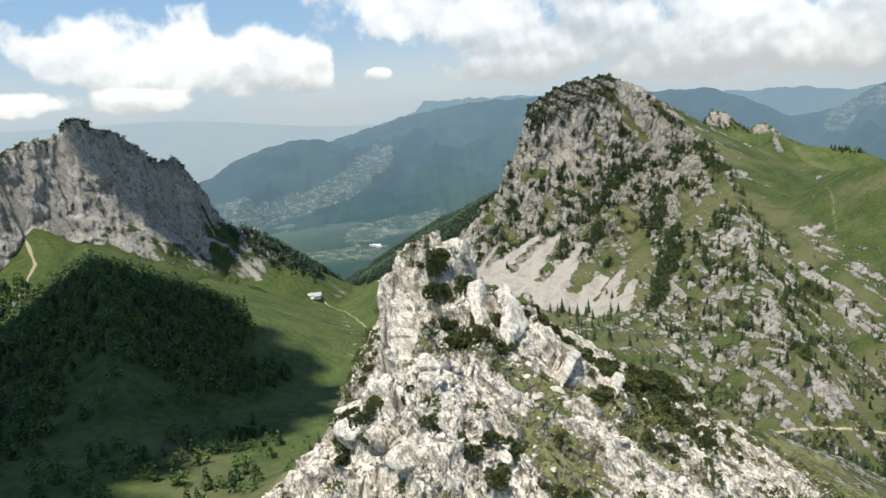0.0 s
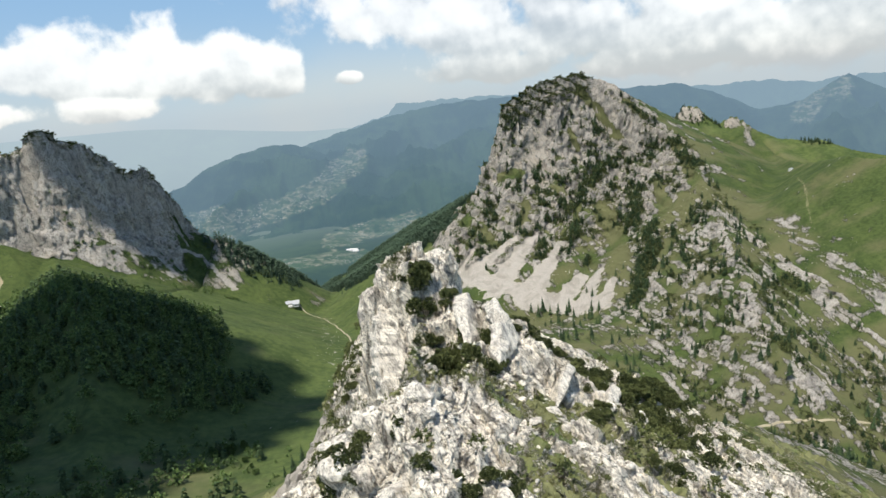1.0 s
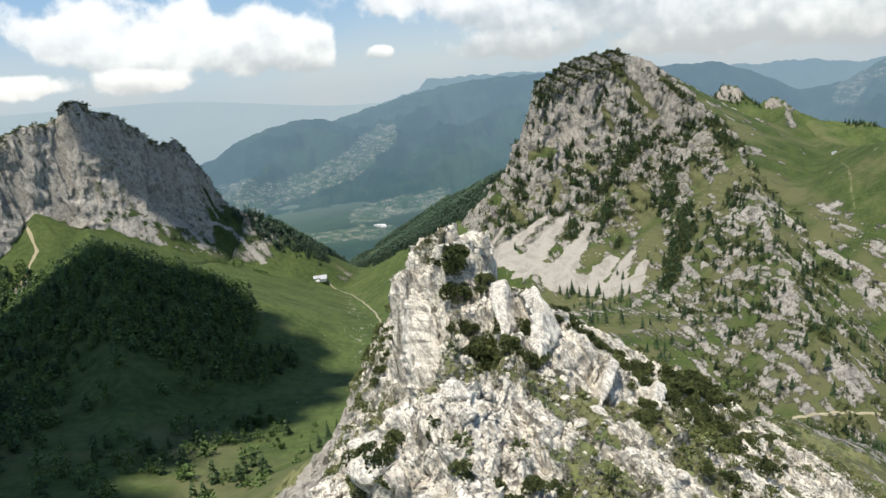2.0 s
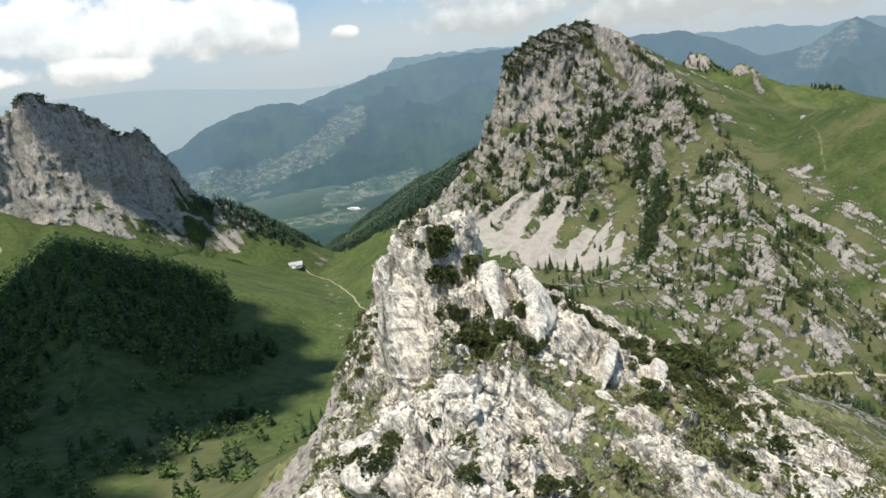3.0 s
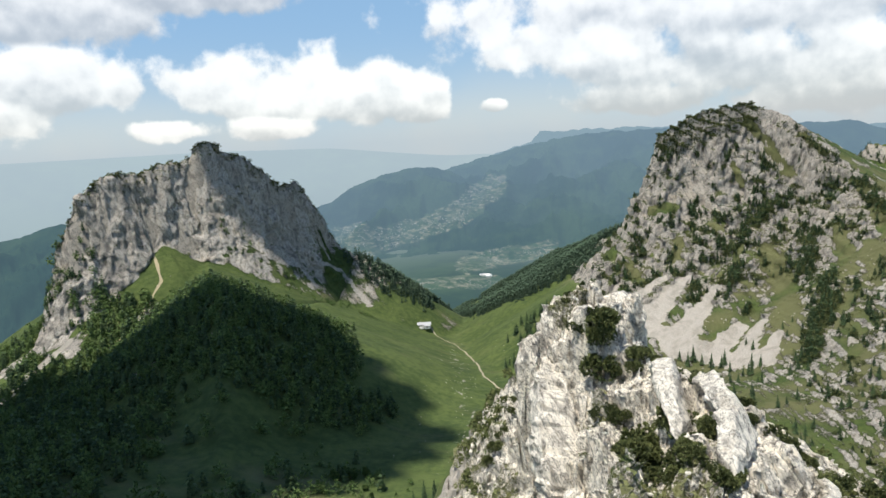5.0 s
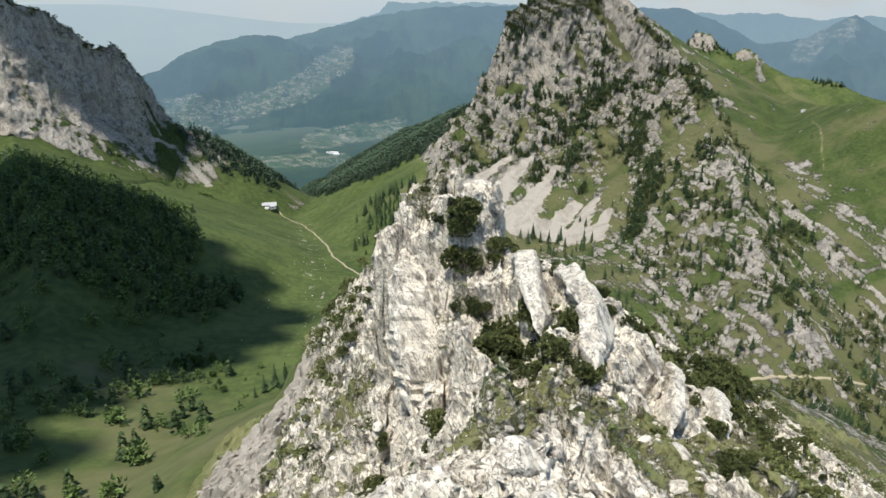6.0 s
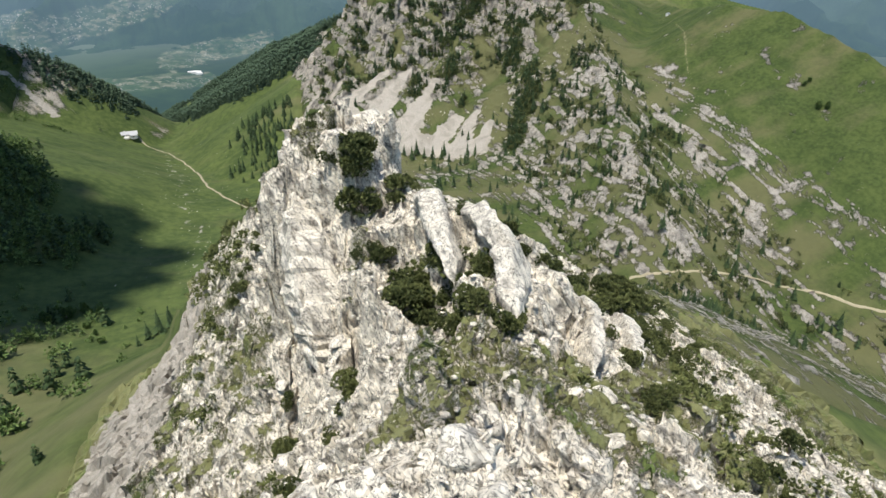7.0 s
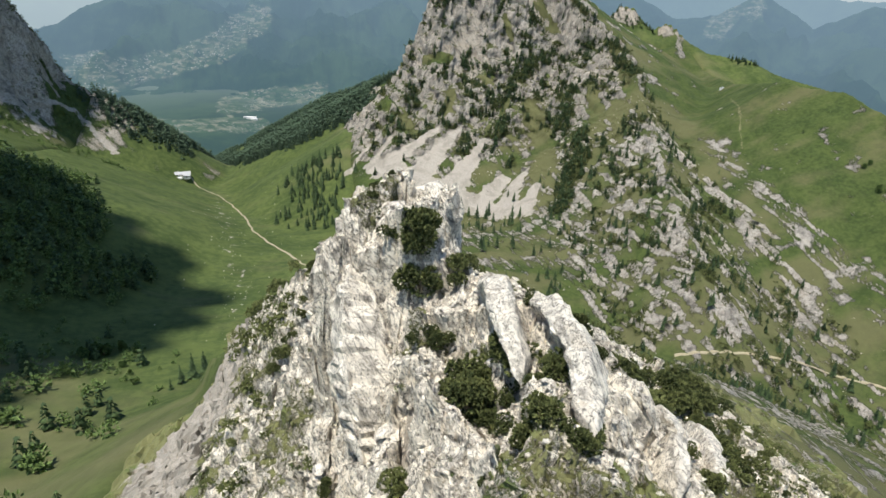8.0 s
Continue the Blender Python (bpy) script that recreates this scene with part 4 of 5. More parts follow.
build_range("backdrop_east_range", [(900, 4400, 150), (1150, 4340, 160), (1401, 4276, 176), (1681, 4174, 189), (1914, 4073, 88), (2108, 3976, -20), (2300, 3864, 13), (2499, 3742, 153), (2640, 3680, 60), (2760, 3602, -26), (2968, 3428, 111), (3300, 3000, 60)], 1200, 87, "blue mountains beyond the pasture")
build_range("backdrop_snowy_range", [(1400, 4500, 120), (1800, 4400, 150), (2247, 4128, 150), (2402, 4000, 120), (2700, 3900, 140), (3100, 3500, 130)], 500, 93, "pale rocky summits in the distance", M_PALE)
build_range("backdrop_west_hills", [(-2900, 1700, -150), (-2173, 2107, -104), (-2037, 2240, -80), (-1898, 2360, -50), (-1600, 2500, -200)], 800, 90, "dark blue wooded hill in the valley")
# ---- plants ----
def part(name, verts, faces, mat, parent=None, label="", smooth_faces=False):
    """One mesh object, under its thing if one is given."""
    mesh = bpy.data.meshes.new(name)
    mesh.from_pydata(verts, [], faces)
    mesh.materials.append(mat)
    if smooth_faces:
        mesh.polygons.foreach_set("use_smooth", np.full(len(mesh.polygons), True))
    mesh.update()
    ob = new(name, mesh)
    if parent is not None:
        ob.parent = parent
    if label:
        tagged(ob, label)
    return ob


def tube(points, radii, sides=5):
    """Vertices and faces of a tapered limb."""
    verts, faces = [], []
    for k, (p, r) in enumerate(zip(points, radii)):
        for j in range(sides):
            a = 2 * math.pi * j / sides
            verts.append((p[0] + r * math.cos(a), p[1] + r * math.sin(a), p[2]))
        if k:
            for j in range(sides):
                a, b = (k - 1) * sides + j, (k - 1) * sides + (j + 1) % sides
                faces.append((a, b, b + sides, a + sides))
    return verts, faces


def spruce_crown(rng, height, whorls=10, arms=7):
    """Drooping whorls of branches, narrow and uneven."""
    verts, faces = [], []
    for k in range(whorls):
        f = (k + 0.35) / whorls
        z = height * (0.10 + 0.88 * f)
        reach = height * 0.235 * (1 - f) ** 0.85 + 0.12
        turn = rng.random() * 6.28
        for j in range(arms):
            if rng.random() < 0.10:
                continue
            a = turn + 6.283 * j / arms + rng.uniform(-0.25, 0.25)
            r = reach * rng.uniform(0.65, 1.18)
            drop = r * rng.uniform(0.25, 0.55)
            w = r * rng.uniform(0.30, 0.48)
            c, s = math.cos(a), math.sin(a)
            n = len(verts)
            top = z + height * 0.055
            verts += [(0.05 * c, 0.05 * s, top), (0.55 * r * c - w * s, 0.55 * r * s + w * c, z - 0.5 * drop), (r * c, r * s, z - drop), (0.55 * r * c + w * s, 0.55 * r * s - w * c, z - 0.5 * drop), (0.5 * r * c, 0.5 * r * s, z - 0.95 * drop)]
            faces += [(n, n + 1, n + 2), (n, n + 2, n + 3), (n + 1, n + 4, n + 2), (n + 4, n + 3, n + 2)]
    n = len(verts)
    verts += [(0.12, 0, height * 0.93), (-0.06, 0.1, height * 0.93), (-0.06, -0.1, height * 0.93), (0, 0, height * 1.03)]
    faces += [(n, n + 1, n + 3), (n + 1, n + 2, n + 3), (n + 2, n, n + 3)]
    return verts, faces


def leaf_clumps(rng, wide, tall, clumps, blades, size, lift=0.25):
    """A crown of many small leaf clumps with an uneven outline."""
    verts, faces = [], []
    lobes = [(rng.uniform(-0.5, 0.5) * wide, rng.uniform(-0.5, 0.5) * wide, tall * rng.uniform(0.30, 0.75), rng.uniform(0.42, 0.75)) for _ in range(6)]
    for _ in range(clumps):
        lx, ly, lz, lr = rng.choice(lobes)
        d = Vector((rng.gauss(0, 1), rng.gauss(0, 1), rng.gauss(0.25, 0.9))).normalized()
        c = Vector((lx + d.x * lr * wide * 0.62, ly + d.y * lr * wide * 0.62, max(lz + d.z * lr * tall * 0.5, 0.04)))
        for _ in range(blades):
            e = (d + Vector((rng.gauss(0, 0.7), rng.gauss(0, 0.7), rng.gauss(lift, 0.6)))).normalized()
            side = e.cross(Vector((rng.gauss(0, 1), rng.gauss(0, 1), rng.gauss(0, 1)))).normalized() * size * rng.uniform(0.28, 0.5)
            tip = c + e * size * rng.uniform(0.8, 1.5)
            n = len(verts)
            verts += [tuple(c - side), tuple(c + side), tuple(tip + side * 0.35), tuple(tip - side * 0.35)]
            faces.append((n, n + 1, n + 2, n + 3))
    return verts, faces


def heights(x, y):
    """Heights of the finished land."""
    z = ground_height(x, y)
    for box, margin, form in ((NEAR_BOX, 12, near_height), (RIGHT_BOX, 16, right_height), (LEFT_BOX, 16, left_height)):
        inside = (x > box[0] + margin) & (x < box[1] - margin) & (y > box[2] + margin) & (y < box[3] - margin)
        if inside.any():
            z[inside] = np.maximum(z[inside], form(x[inside], y[inside]))
    return z


def height_at(x, y):
    return float(heights(np.array([float(x)]), np.array([float(y)]))[0])


def make_spruce(seed, height):
    rng = random.Random(seed)
    thing = tagged(new("spruce_tree"), "dark green spruce standing on the mountain slope", "tree")
    part("trunk", *tube([(0, 0, -0.8), (0.05, 0, height * 0.4), (0, 0, height * 0.92)], [height * 0.018, height * 0.012, 0.03]), M_BARK, thing)
    part("crown", *spruce_crown(rng, height), M_SPRUCE, thing)
    return thing


def make_pine(seed, wide, tall):
    rng = random.Random(seed)
    thing = tagged(new("mountain_pine"), "bushy dark mountain pine rooted in the limestone", "shrub")
    verts, faces = [], []
    for k in range(5):
        a = rng.random() * 6.28
        r = wide * rng.uniform(0.3, 0.6)
        v, f = tube([(0, 0, -0.5), (0.4 * r * math.cos(a), 0.4 * r * math.sin(a), tall * 0.25), (r * math.cos(a), r * math.sin(a), tall * 0.65)], [0.09, 0.06, 0.02], 4)
        faces += [tuple(i + len(verts) for i in q) for q in f]
        verts += v
    part("branches", verts, faces, M_BARK, thing)
    part("needles", *leaf_clumps(rng, wide, tall, 300, 7, 0.24, 0.5), M_PINE, thing)
    return thing


def make_broadleaf(seed, wide, tall):
    rng = random.Random(seed)
    thing = tagged(new("broadleaf_tree"), "rounded green broadleaf tree at the wood's edge", "tree")
    part("trunk", *tube([(0, 0, -0.8), (0.1, 0, tall * 0.35), (0, 0.1, tall * 0.7)], [0.24, 0.17, 0.05]), M_BARK, thing)
    part("crown", *leaf_clumps(rng, wide, tall, 260, 6, 0.75), M_BROAD, thing)
    return thing


def set_out(models, places, group, rng):
    """Copies of the models at places (x, y, size factor)."""
    levels = heights(np.array([float(p[0]) for p in places]), np.array([float(p[1]) for p in places]))
    for k, (x, y, size) in enumerate(places):
        model = models[k % len(models)]
        m = pose(x, y, levels[k] - 0.15, rng.uniform(-3, 3), rng.uniform(-3, 3), rng.uniform(0, 360)) @ Matrix.Diagonal((size * rng.uniform(0.9, 1.12), size * rng.uniform(0.9, 1.12), size, 1))
        ob = copy_thing(model, m)
        ob.scale = m.to_scale()
        tagged(ob, group=group)


def drop_models(models):
    for model in models:
        for ob in (*model.children_recursive, model):
            bpy.data.objects.remove(ob)


def stuff(name, base, x, y, z, size, rng, mat, label, category):
    """Very many of one kind, joined into one mesh."""
    verts, faces = np.array(base[0]), base[1]
    n, k = len(x), len(verts)
    a = rng.uniform(0, 6.283, n)
    c, s = np.cos(a)[:, None], np.sin(a)[:, None]
    stretch = rng.uniform(0.85, 1.2, (n, 1))
    px = (verts[None, :, 0] * c - verts[None, :, 1] * s) * size[:, None] * stretch + x[:, None]
    py = (verts[None, :, 0] * s + verts[None, :, 1] * c) * size[:, None] * stretch + y[:, None]
    pz = verts[None, :, 2] * size[:, None] + z[:, None]
    corners = np.concatenate([np.array(f) for f in faces])
    lengths = np.array([len(f) for f in faces])
    mesh = bpy.data.meshes.new(name)
    mesh.vertices.add(n * k)
    mesh.vertices.foreach_set("co", np.stack([px, py, pz], -1).astype(np.float32).ravel())
    loops = (corners[None, :] + np.arange(n)[:, None] * k).ravel()
    mesh.loops.add(len(loops))
    mesh.loops.foreach_set("vertex_index", loops.astype(np.int32))
    every = np.tile(lengths, n)
    mesh.polygons.add(len(every))
    mesh.polygons.foreach_set("loop_start", np.concatenate([[0], np.cumsum(every)[:-1]]).astype(np.int32))
    mesh.materials.append(mat)
    mesh.update()
    mesh.validate()
    return tagged(new(name, mesh), label, category, kind="stuff")


def scatter(n, box, test, seed):
    """Places in a box that pass a test of (x, y) giving 0 to 1."""
    rng = np.random.default_rng(seed)
    x, y = rng.uniform(box[0], box[1], n), rng.uniform(box[2], box[3], n)
    keep = rng.uniform(0, 1, n) < test(x, y)
    return x[keep], y[keep]


def lay_path(name, line, wide, seed, label):
    """A worn footpath that follows the ground."""
    pts = [Vector((*p, 0)) for p in line]
    fine = []
    for a, b in zip(pts[:-1], pts[1:]):
        steps = max(int((b - a).length / 1.5), 1)
        fine += [a.lerp(b, i / steps) for i in range(steps)]
    fine.append(pts[-1])
    for _ in range(30):
        fine = [fine[0]] + [(fine[i - 1] + fine[i] * 2 + fine[i + 1]) / 4 for i in range(1, len(fine) - 1)] + [fine[-1]]
    cx, cy = np.array([p.x for p in fine]), np.array([p.y for p in fine])
    cx, cy = cx + 1.2 * fbm(cx, cy, 18, 2, seed), cy + 0.6 * fbm(cy, cx, 18, 2, seed + 1)
    tx, ty = np.gradient(cx), np.gradient(cy)
    long = np.hypot(tx, ty)
    half = wide * (0.5 + 0.22 * fbm(cx, cy, 6, 3, seed + 2))
    w = np.linspace(-1, 1, 5)
    x = cx[:, None] - ty[:, None] / long[:, None] * half[:, None] * w
    y = cy[:, None] + tx[:, None] / long[:, None] * half[:, None] * w
    z = heights(x, y) + 0.30 - 0.25 * np.abs(w) ** 3
    return tagged(sheet_object(name, x, y, z, [M_PATH]), label, "path", kind="structure")


M_PATH = plain_material("worn_pale_earth", (0.26, 0.225, 0.14), (0.42, 0.37, 0.26), 1.6)
lay_path("footpath", FOOTPATH, 2.0, 201, "narrow pale footpath across the meadow")
lay_path("trail", TRAIL, 1.7, 205, "pale trail across the grassy flank")


def plant_woods():
    rng = np.random.default_rng(5)
    small_spruce = spruce_crown(random.Random(7), 1.0, 6, 6)
    small_leafy = leaf_clumps(random.Random(8), 0.55, 1.0, 40, 3, 0.16)

    def wood_hill(x, y):
        line = near_line(x, y, [(-330, 640), (-304, 566), (-262, 500), (-215, 410), (-190, 330), (-180, 250)])
        east = signed_side(x, y, [(-372, 690), (-304, 566), (-262, 500), (-215, 400), (-200, 250)])
        edge = 26 * fbm(x, y, 45, 3, 101)
        inside = np.where(east > 0, smooth(line + edge, 96 + 26 * smooth(y, 460, 510), 76 + 24 * smooth(y, 460, 510)), smooth(line + edge, 320, 250))
        inside = inside * np.maximum(smooth(y + edge, 430, 490), np.maximum(0.10, 0.8 * smooth(east, -20, -70)))
        clear = smooth(near_line(x, y, [(-230, 390), (-170, 420), (-130, 440)]) + 0.5 * edge, 10, 26)
        bare = smooth(near_line(x, y, [(-590, 600), (-556, 630), (-530, 640), (-495, 622)]) + 0.4 * edge, 10, 26)
        return inside * clear * bare * smooth(y, 690, 660)

    x, y = scatter(11000, (-640, -70, 150, 700), wood_hill, 11)
    half = rng.uniform(0, 1, len(x)) < 0.45
    z = heights(x, y) - 0.6
    stuff("wood_of_spruces", small_spruce, x[half], y[half], z[half], rng.uniform(7, 14, half.sum()), rng, M_SPRUCE_SHADE_LIFT, "dense dark spruces on a shaded wooded hill", "woods")
    stuff("wood_of_broadleaves", small_leafy, x[~half], y[~half], z[~half], rng.uniform(6, 11, (~half).sum()), rng, M_BROAD, "dense broadleaf trees on a shaded wooded hill", "woods")

    # the forest on both sides of the far valley mouth
    def mouth(x, y):
        right = smooth(signed_side(x, y, [(52, 862), (14, 935), (-21, 945), (-45, 948), (-71, 966), (-97, 981), (-127, 1019), (-155, 1100), (-150, 1900)]) + 12 * fbm(x, y, 60, 3, 103), 4, -14)
        left = smooth(near_line(x, y, [(-250, 985), (-240, 1060), (-222, 1156), (-225, 1320), (-260, 1600), (-280, 1900)]) + 18 * fbm(x, y, 50, 3, 104), 62, 46) * (1 - scree_share(x, y))
        return np.maximum(right * smooth(y, 870, 960) * (x < 330), left * smooth(y - 0.55 * (x + 250), 935, 975))

    x, y = scatter(60000, (-360, 330, 860, 2000), mouth, 12)
    keep = ~((x > 60) & (y < 1012))
    x, y = x[keep], y[keep]
    tiny = spruce_crown(random.Random(9), 1.0, 4, 5)
    stuff("forest", tiny, x, y, heights(x, y) - 0.8, rng.uniform(7, 14, len(x)), rng, M_HAZY_FOREST, "dark conifer forest on the valley sides", "forest")

    # scrub along the grassy spur and on the hill's foot
    def scrub(x, y):
        a = smooth(near_line(x, y, [(-405, 806), (-352, 822), (-300, 842), (-262, 862), (-330, 900), (-290, 940)]), 30, 8) * smooth(fbm(x, y, 22, 3, 105), -0.15, 0.25) * (1 - scree_share(x, y))
        b = smooth(near_line(x, y, [(-150, 420), (-118, 385), (-100, 350), (-112, 310)]), 26, 8) * smooth(fbm(x, y, 14, 3, 106), 0.0, 0.4)
        return np.maximum(a, 0.5 * b)

    x, y = scatter(9000, (-440, -70, 280, 960), scrub, 13)
    stuff("scrub", small_leafy, x, y, heights(x, y) - 0.3, rng.uniform(2.0, 5.5, len(x)), rng, M_BROAD, "low green scrub on the grassy spur", "scrub")

    # dwarf pine and spruce on the ledges of the right peak
    def on_surface(name, weigh, number, seed):
        """Places picked from a finished surface, the likelier the heavier."""
        s = {key: value.ravel() for key, value in SURFACES[name].items()}
        weight = weigh(s)
        pick = np.random.default_rng(seed).choice(len(weight), number, p=weight / weight.sum())
        return s["x"][pick], s["y"][pick], s["z"][pick]

    def ledges(s):
        x, y = s["x0"], s["y0"]
        east = signed_side(x, y, RIB_LINE)
        clump = smooth(fbm3(x - 0.3 * s["z"], y, s["z"] * 0.6, 16, 4, 108, 0.6), 0.05, 0.45)
        behind = smooth(s["out"], 1.0, -2.5)
        crest = smooth(near_line(x, y, [(126, 885), (172, 902), (240, 916)]), 12, 3)
        wild = s["face"] * clump * (0.12 + 0.5 * behind) * (1 - 0.75 * s["turf"])
        along = fbm((0.24 * x - 0.97 * y) / 3.5, 0.97 * x + 0.24 * y, 13, 4, 110, 0.6)
        flank = 0.09 * smooth(along, 0.0, 0.5) * smooth(y, 720, 640) * smooth(x - 0.25 * (y - 300), 105, 175)
        inside = (x > 40) & (x < 345) & (y > 310) & (y < 935)
        return np.maximum(np.maximum(flank, 0.75 * s["pines"] * (0.15 + smooth(fbm3(x, y, s["z"], 8, 3, 117), -0.1, 0.3))), np.maximum(wild, 0.9 * crest)) * smooth(east, 3, -3) * smooth(s["loose"], 0.55, 0.9) * inside

    x, y, z = on_surface("right", ledges, 9000, 14)
    low = rng.uniform(0, 1, len(x)) < 0.68
    crest = smooth(z, 140, 195)
    dwarf = leaf_clumps(random.Random(10), 0.8, 0.75, 20, 3, 0.19)
    stuff("ledge_scrub", dwarf, x[low], y[low], z[low] - 0.4, rng.uniform(2.2, 5.5, low.sum()) * (1 - 0.25 * crest[low]), rng, M_PINE, "dark dwarf pines on the ledges of the peak", "scrub")
    stuff("ledge_spruces", small_spruce, x[~low], y[~low], z[~low] - 0.8, rng.uniform(3.5, 9.0, (~low).sum()) * (0.75 + 0.35 * smooth(y[~low], 450, 640)) * (1 - 0.55 * crest[~low]), rng, M_SPRUCE, "scattered spruces on the ledges of the peak", "trees")

    def knob(x, y):
        return smooth(near_line(x, y, [(428, 1060), (440, 1048), (452, 1040), (478, 1036)]), 11, 3) + smooth(near_line(x, y, [(424, 1068), (440, 1063)]), 4, 1) + smooth(near_line(x, y, [(590, 980), (612, 966)]), 10, 3)

    x, y = scatter(2600, (410, 630, 940, 1080), knob, 16)
    stuff("knob_spruces", small_spruce, x, y, heights(x, y) - 0.6, rng.uniform(3.0, 7.5, len(x)), rng, M_SPRUCE, "dark spruces round a far rocky knob", "trees")

    # scrub on top of the left cliff and on its ledges
    def top(s):
        x, y = s["x0"], s["y0"]
        d = near_line(x, y, [p[:2] for p in LEFT_PEAK])
        lumps = smooth(fbm(x, y, 14, 3, 115), -0.05, 0.3)
        wild = smooth(fbm3(x, y, s["z"], 15, 4, 116, 0.6), 0.25, 0.55) * s["hard"] * (0.15 + s["up"]) * 0.25
        return (smooth(d, 10, 2) * (0.15 + lumps) + wild) * (s["z"] > 45) * (y > 655)

    x, y, z = on_surface("left", top, 1500, 15)
    stuff("clifftop_scrub", dwarf, x, y, z - 0.5, rng.uniform(1.2, 4.2, len(x)), rng, M_PINE, "dark scrub along the top of the cliff", "scrub")


plant_woods()


def plant_trees():
    rng = random.Random(21)
    spruces = [make_spruce(30 + k, 9.0) for k in range(4)]
    places = []
    # the stand below the scree, at the edge of the meadow
    for _ in range(135):
        t = rng.random()
        places.append((-44 + 46 * t + rng.gauss(0, 12), rng.uniform(690, 830) - 30 * t, rng.uniform(0.9, 1.7)))
    # a few below the scree
    places += [(112, 648, 1.5), (118, 652, 1.8), (124, 645, 1.3), (131, 640, 1.6), (138, 634, 1.4), (142, 640, 1.7), (106, 655, 1.2), (166, 618, 1.2), (160, 622, 1.4)]
    # three at the foot of the near ridge and single ones on the pasture
    places += [(-79, 352, 1.6), (-75, 361, 1.5), (-83, 346, 1.2), (-87, 340, 0.8), (335, 577, 0.75), (325, 564, 0.55), (323, 435, 0.8), (420, 416, 0.7), (395, 562, 0.5)]
    set_out(spruces, places, "spruces by the meadow", rng)
    slope = []
    while len(slope) < 240:
        x, y = rng.uniform(110, 325), rng.uniform(300, 660)
        p = np.array([[x]]), np.array([[y]])
        if signed_side(*p, RIB_LINE)[0, 0] < -2 and fbm(*p, 40, 3, 109)[0, 0] > -0.15 and land(*p)[0, 0] > -75:
            slope.append((x, y, rng.uniform(0.6, 1.35)))
    set_out(spruces, slope, "spruces on the rocky flank", rng)
    drop_models(spruces)

    leafy = [make_broadleaf(40 + k, 4.0, 8.0) for k in range(3)]
    set_out(leafy, [(-132, 392, 1.0), (-124, 398, 0.8), (-140, 385, 0.9), (-118, 376, 0.5), (-112, 366, 0.45), (-106, 352, 0.5), (409, 482, 0.8), (414, 478, 0.7), (413, 506, 0.6), (418, 507, 0.5)], "broadleaf trees on the pasture", rng)
    drop_models(leafy)

    pines = [make_pine(50 + k, 1.9, 2.2) for k in range(5)]
    # clumps: middle, spread, number, size
    clumps = [((-0.5, 136), 1.3, 8, 1.5), ((4, 136), 1.3, 4, 1.1), ((-5, 139.5), 0.6, 2, 0.8), ((-2, 128), 1.5, 4, 1.0), ((0, 120), 2.0, 7, 1.2), ((3.5, 120), 2.0, 8, 1.3), ((3, 115), 2.0, 7, 1.2), ((5.5, 121), 1.2, 4, 1.2), ((7.5, 113), 1.6, 6, 1.1), ((5, 106), 1.8, 6, 1.0), ((9, 104), 1.4, 4, 0.9)]
    clumps += [((-31, 205), 3.0, 14, 1.4), ((-26, 190), 2.5, 14, 1.4), ((-22, 178), 2.5, 12, 1.3), ((-20, 166), 2.0, 5, 1.0), ((-36, 214), 3.5, 6, 1.2), ((-17, 168), 1.8, 3, 0.8), ((-28, 176), 2.5, 3, 0.8), ((-16, 124), 1.0, 4, 0.9), ((-15, 130), 1.0, 3, 0.8), ((-8, 112), 1.4, 5, 0.9), ((-11, 106), 1.4, 4, 0.8), ((-5, 150), 1.5, 3, 0.8)]
    clumps += [((16, 128), 2.6, 9, 1.2), ((17, 116), 2.0, 6, 1.1), ((22, 130), 3.0, 9, 1.2), ((28, 138), 4.0, 12, 1.3), ((13, 124), 1.6, 4, 0.9), ((8, 142), 2.5, 7, 1.1), ((12, 148), 3.0, 8, 1.1), ((33, 116), 2.4, 7, 1.1), ((40, 122), 2.8, 8, 1.1), ((38, 106), 2.5, 7, 1.0), ((46, 116), 3.0, 8, 1.0), ((45, 140), 4.5, 12, 1.2), ((58, 130), 4.5, 9, 1.0), ((60, 150), 6.0, 10, 1.1), ((27, 108), 1.6, 4, 0.9), ((42, 142), 4.0, 12, 1.5), ((52, 152), 4.0, 12, 1.5), ((40, 124), 3.0, 9, 1.3), ((33, 131), 2.6, 7, 1.2), ((50, 133), 3.0, 8, 1.2), ((23, 96), 1.6, 4, 0.9), ((38, 95), 2.0, 4, 0.9)]
    clumps += [((-14, 96), 2.0, 4, 0.9), ((2, 70), 1.6, 4, 0.85), ((8, 72), 1.3, 3, 0.8), ((-3, 70), 1.0, 2, 0.7), ((4, 63), 1.5, 3, 0.8), ((11, 66), 1.5, 3, 0.8), ((-14, 79), 1.3, 5, 1.1), ((-11, 76), 1.0, 4, 1.0), ((-9, 79), 0.7, 2, 0.8), ((-5.5, 78), 0.8, 3, 0.8), ((30, 88), 2.2, 5, 0.9), ((-1, 98), 1.2, 3, 0.7)]
    bushes = []
    for (x, y), wide, number, size in clumps:
        bushes += [(x + rng.gauss(0, wide * 0.8), y + rng.gauss(0, wide * 0.8), size * rng.uniform(0.5, 1.15)) for _ in range(number)]
    bushes.sort(key=lambda b: math.hypot(b[0], b[1] - 60))
    set_out(pines, bushes[:300], "mountain pines on the near ridge", rng)
    drop_models(pines)

    # low growth between the pines, too much to count
    gen = np.random.default_rng(44)
    low = leaf_clumps(random.Random(12), 0.9, 0.8, 34, 4, 0.17)

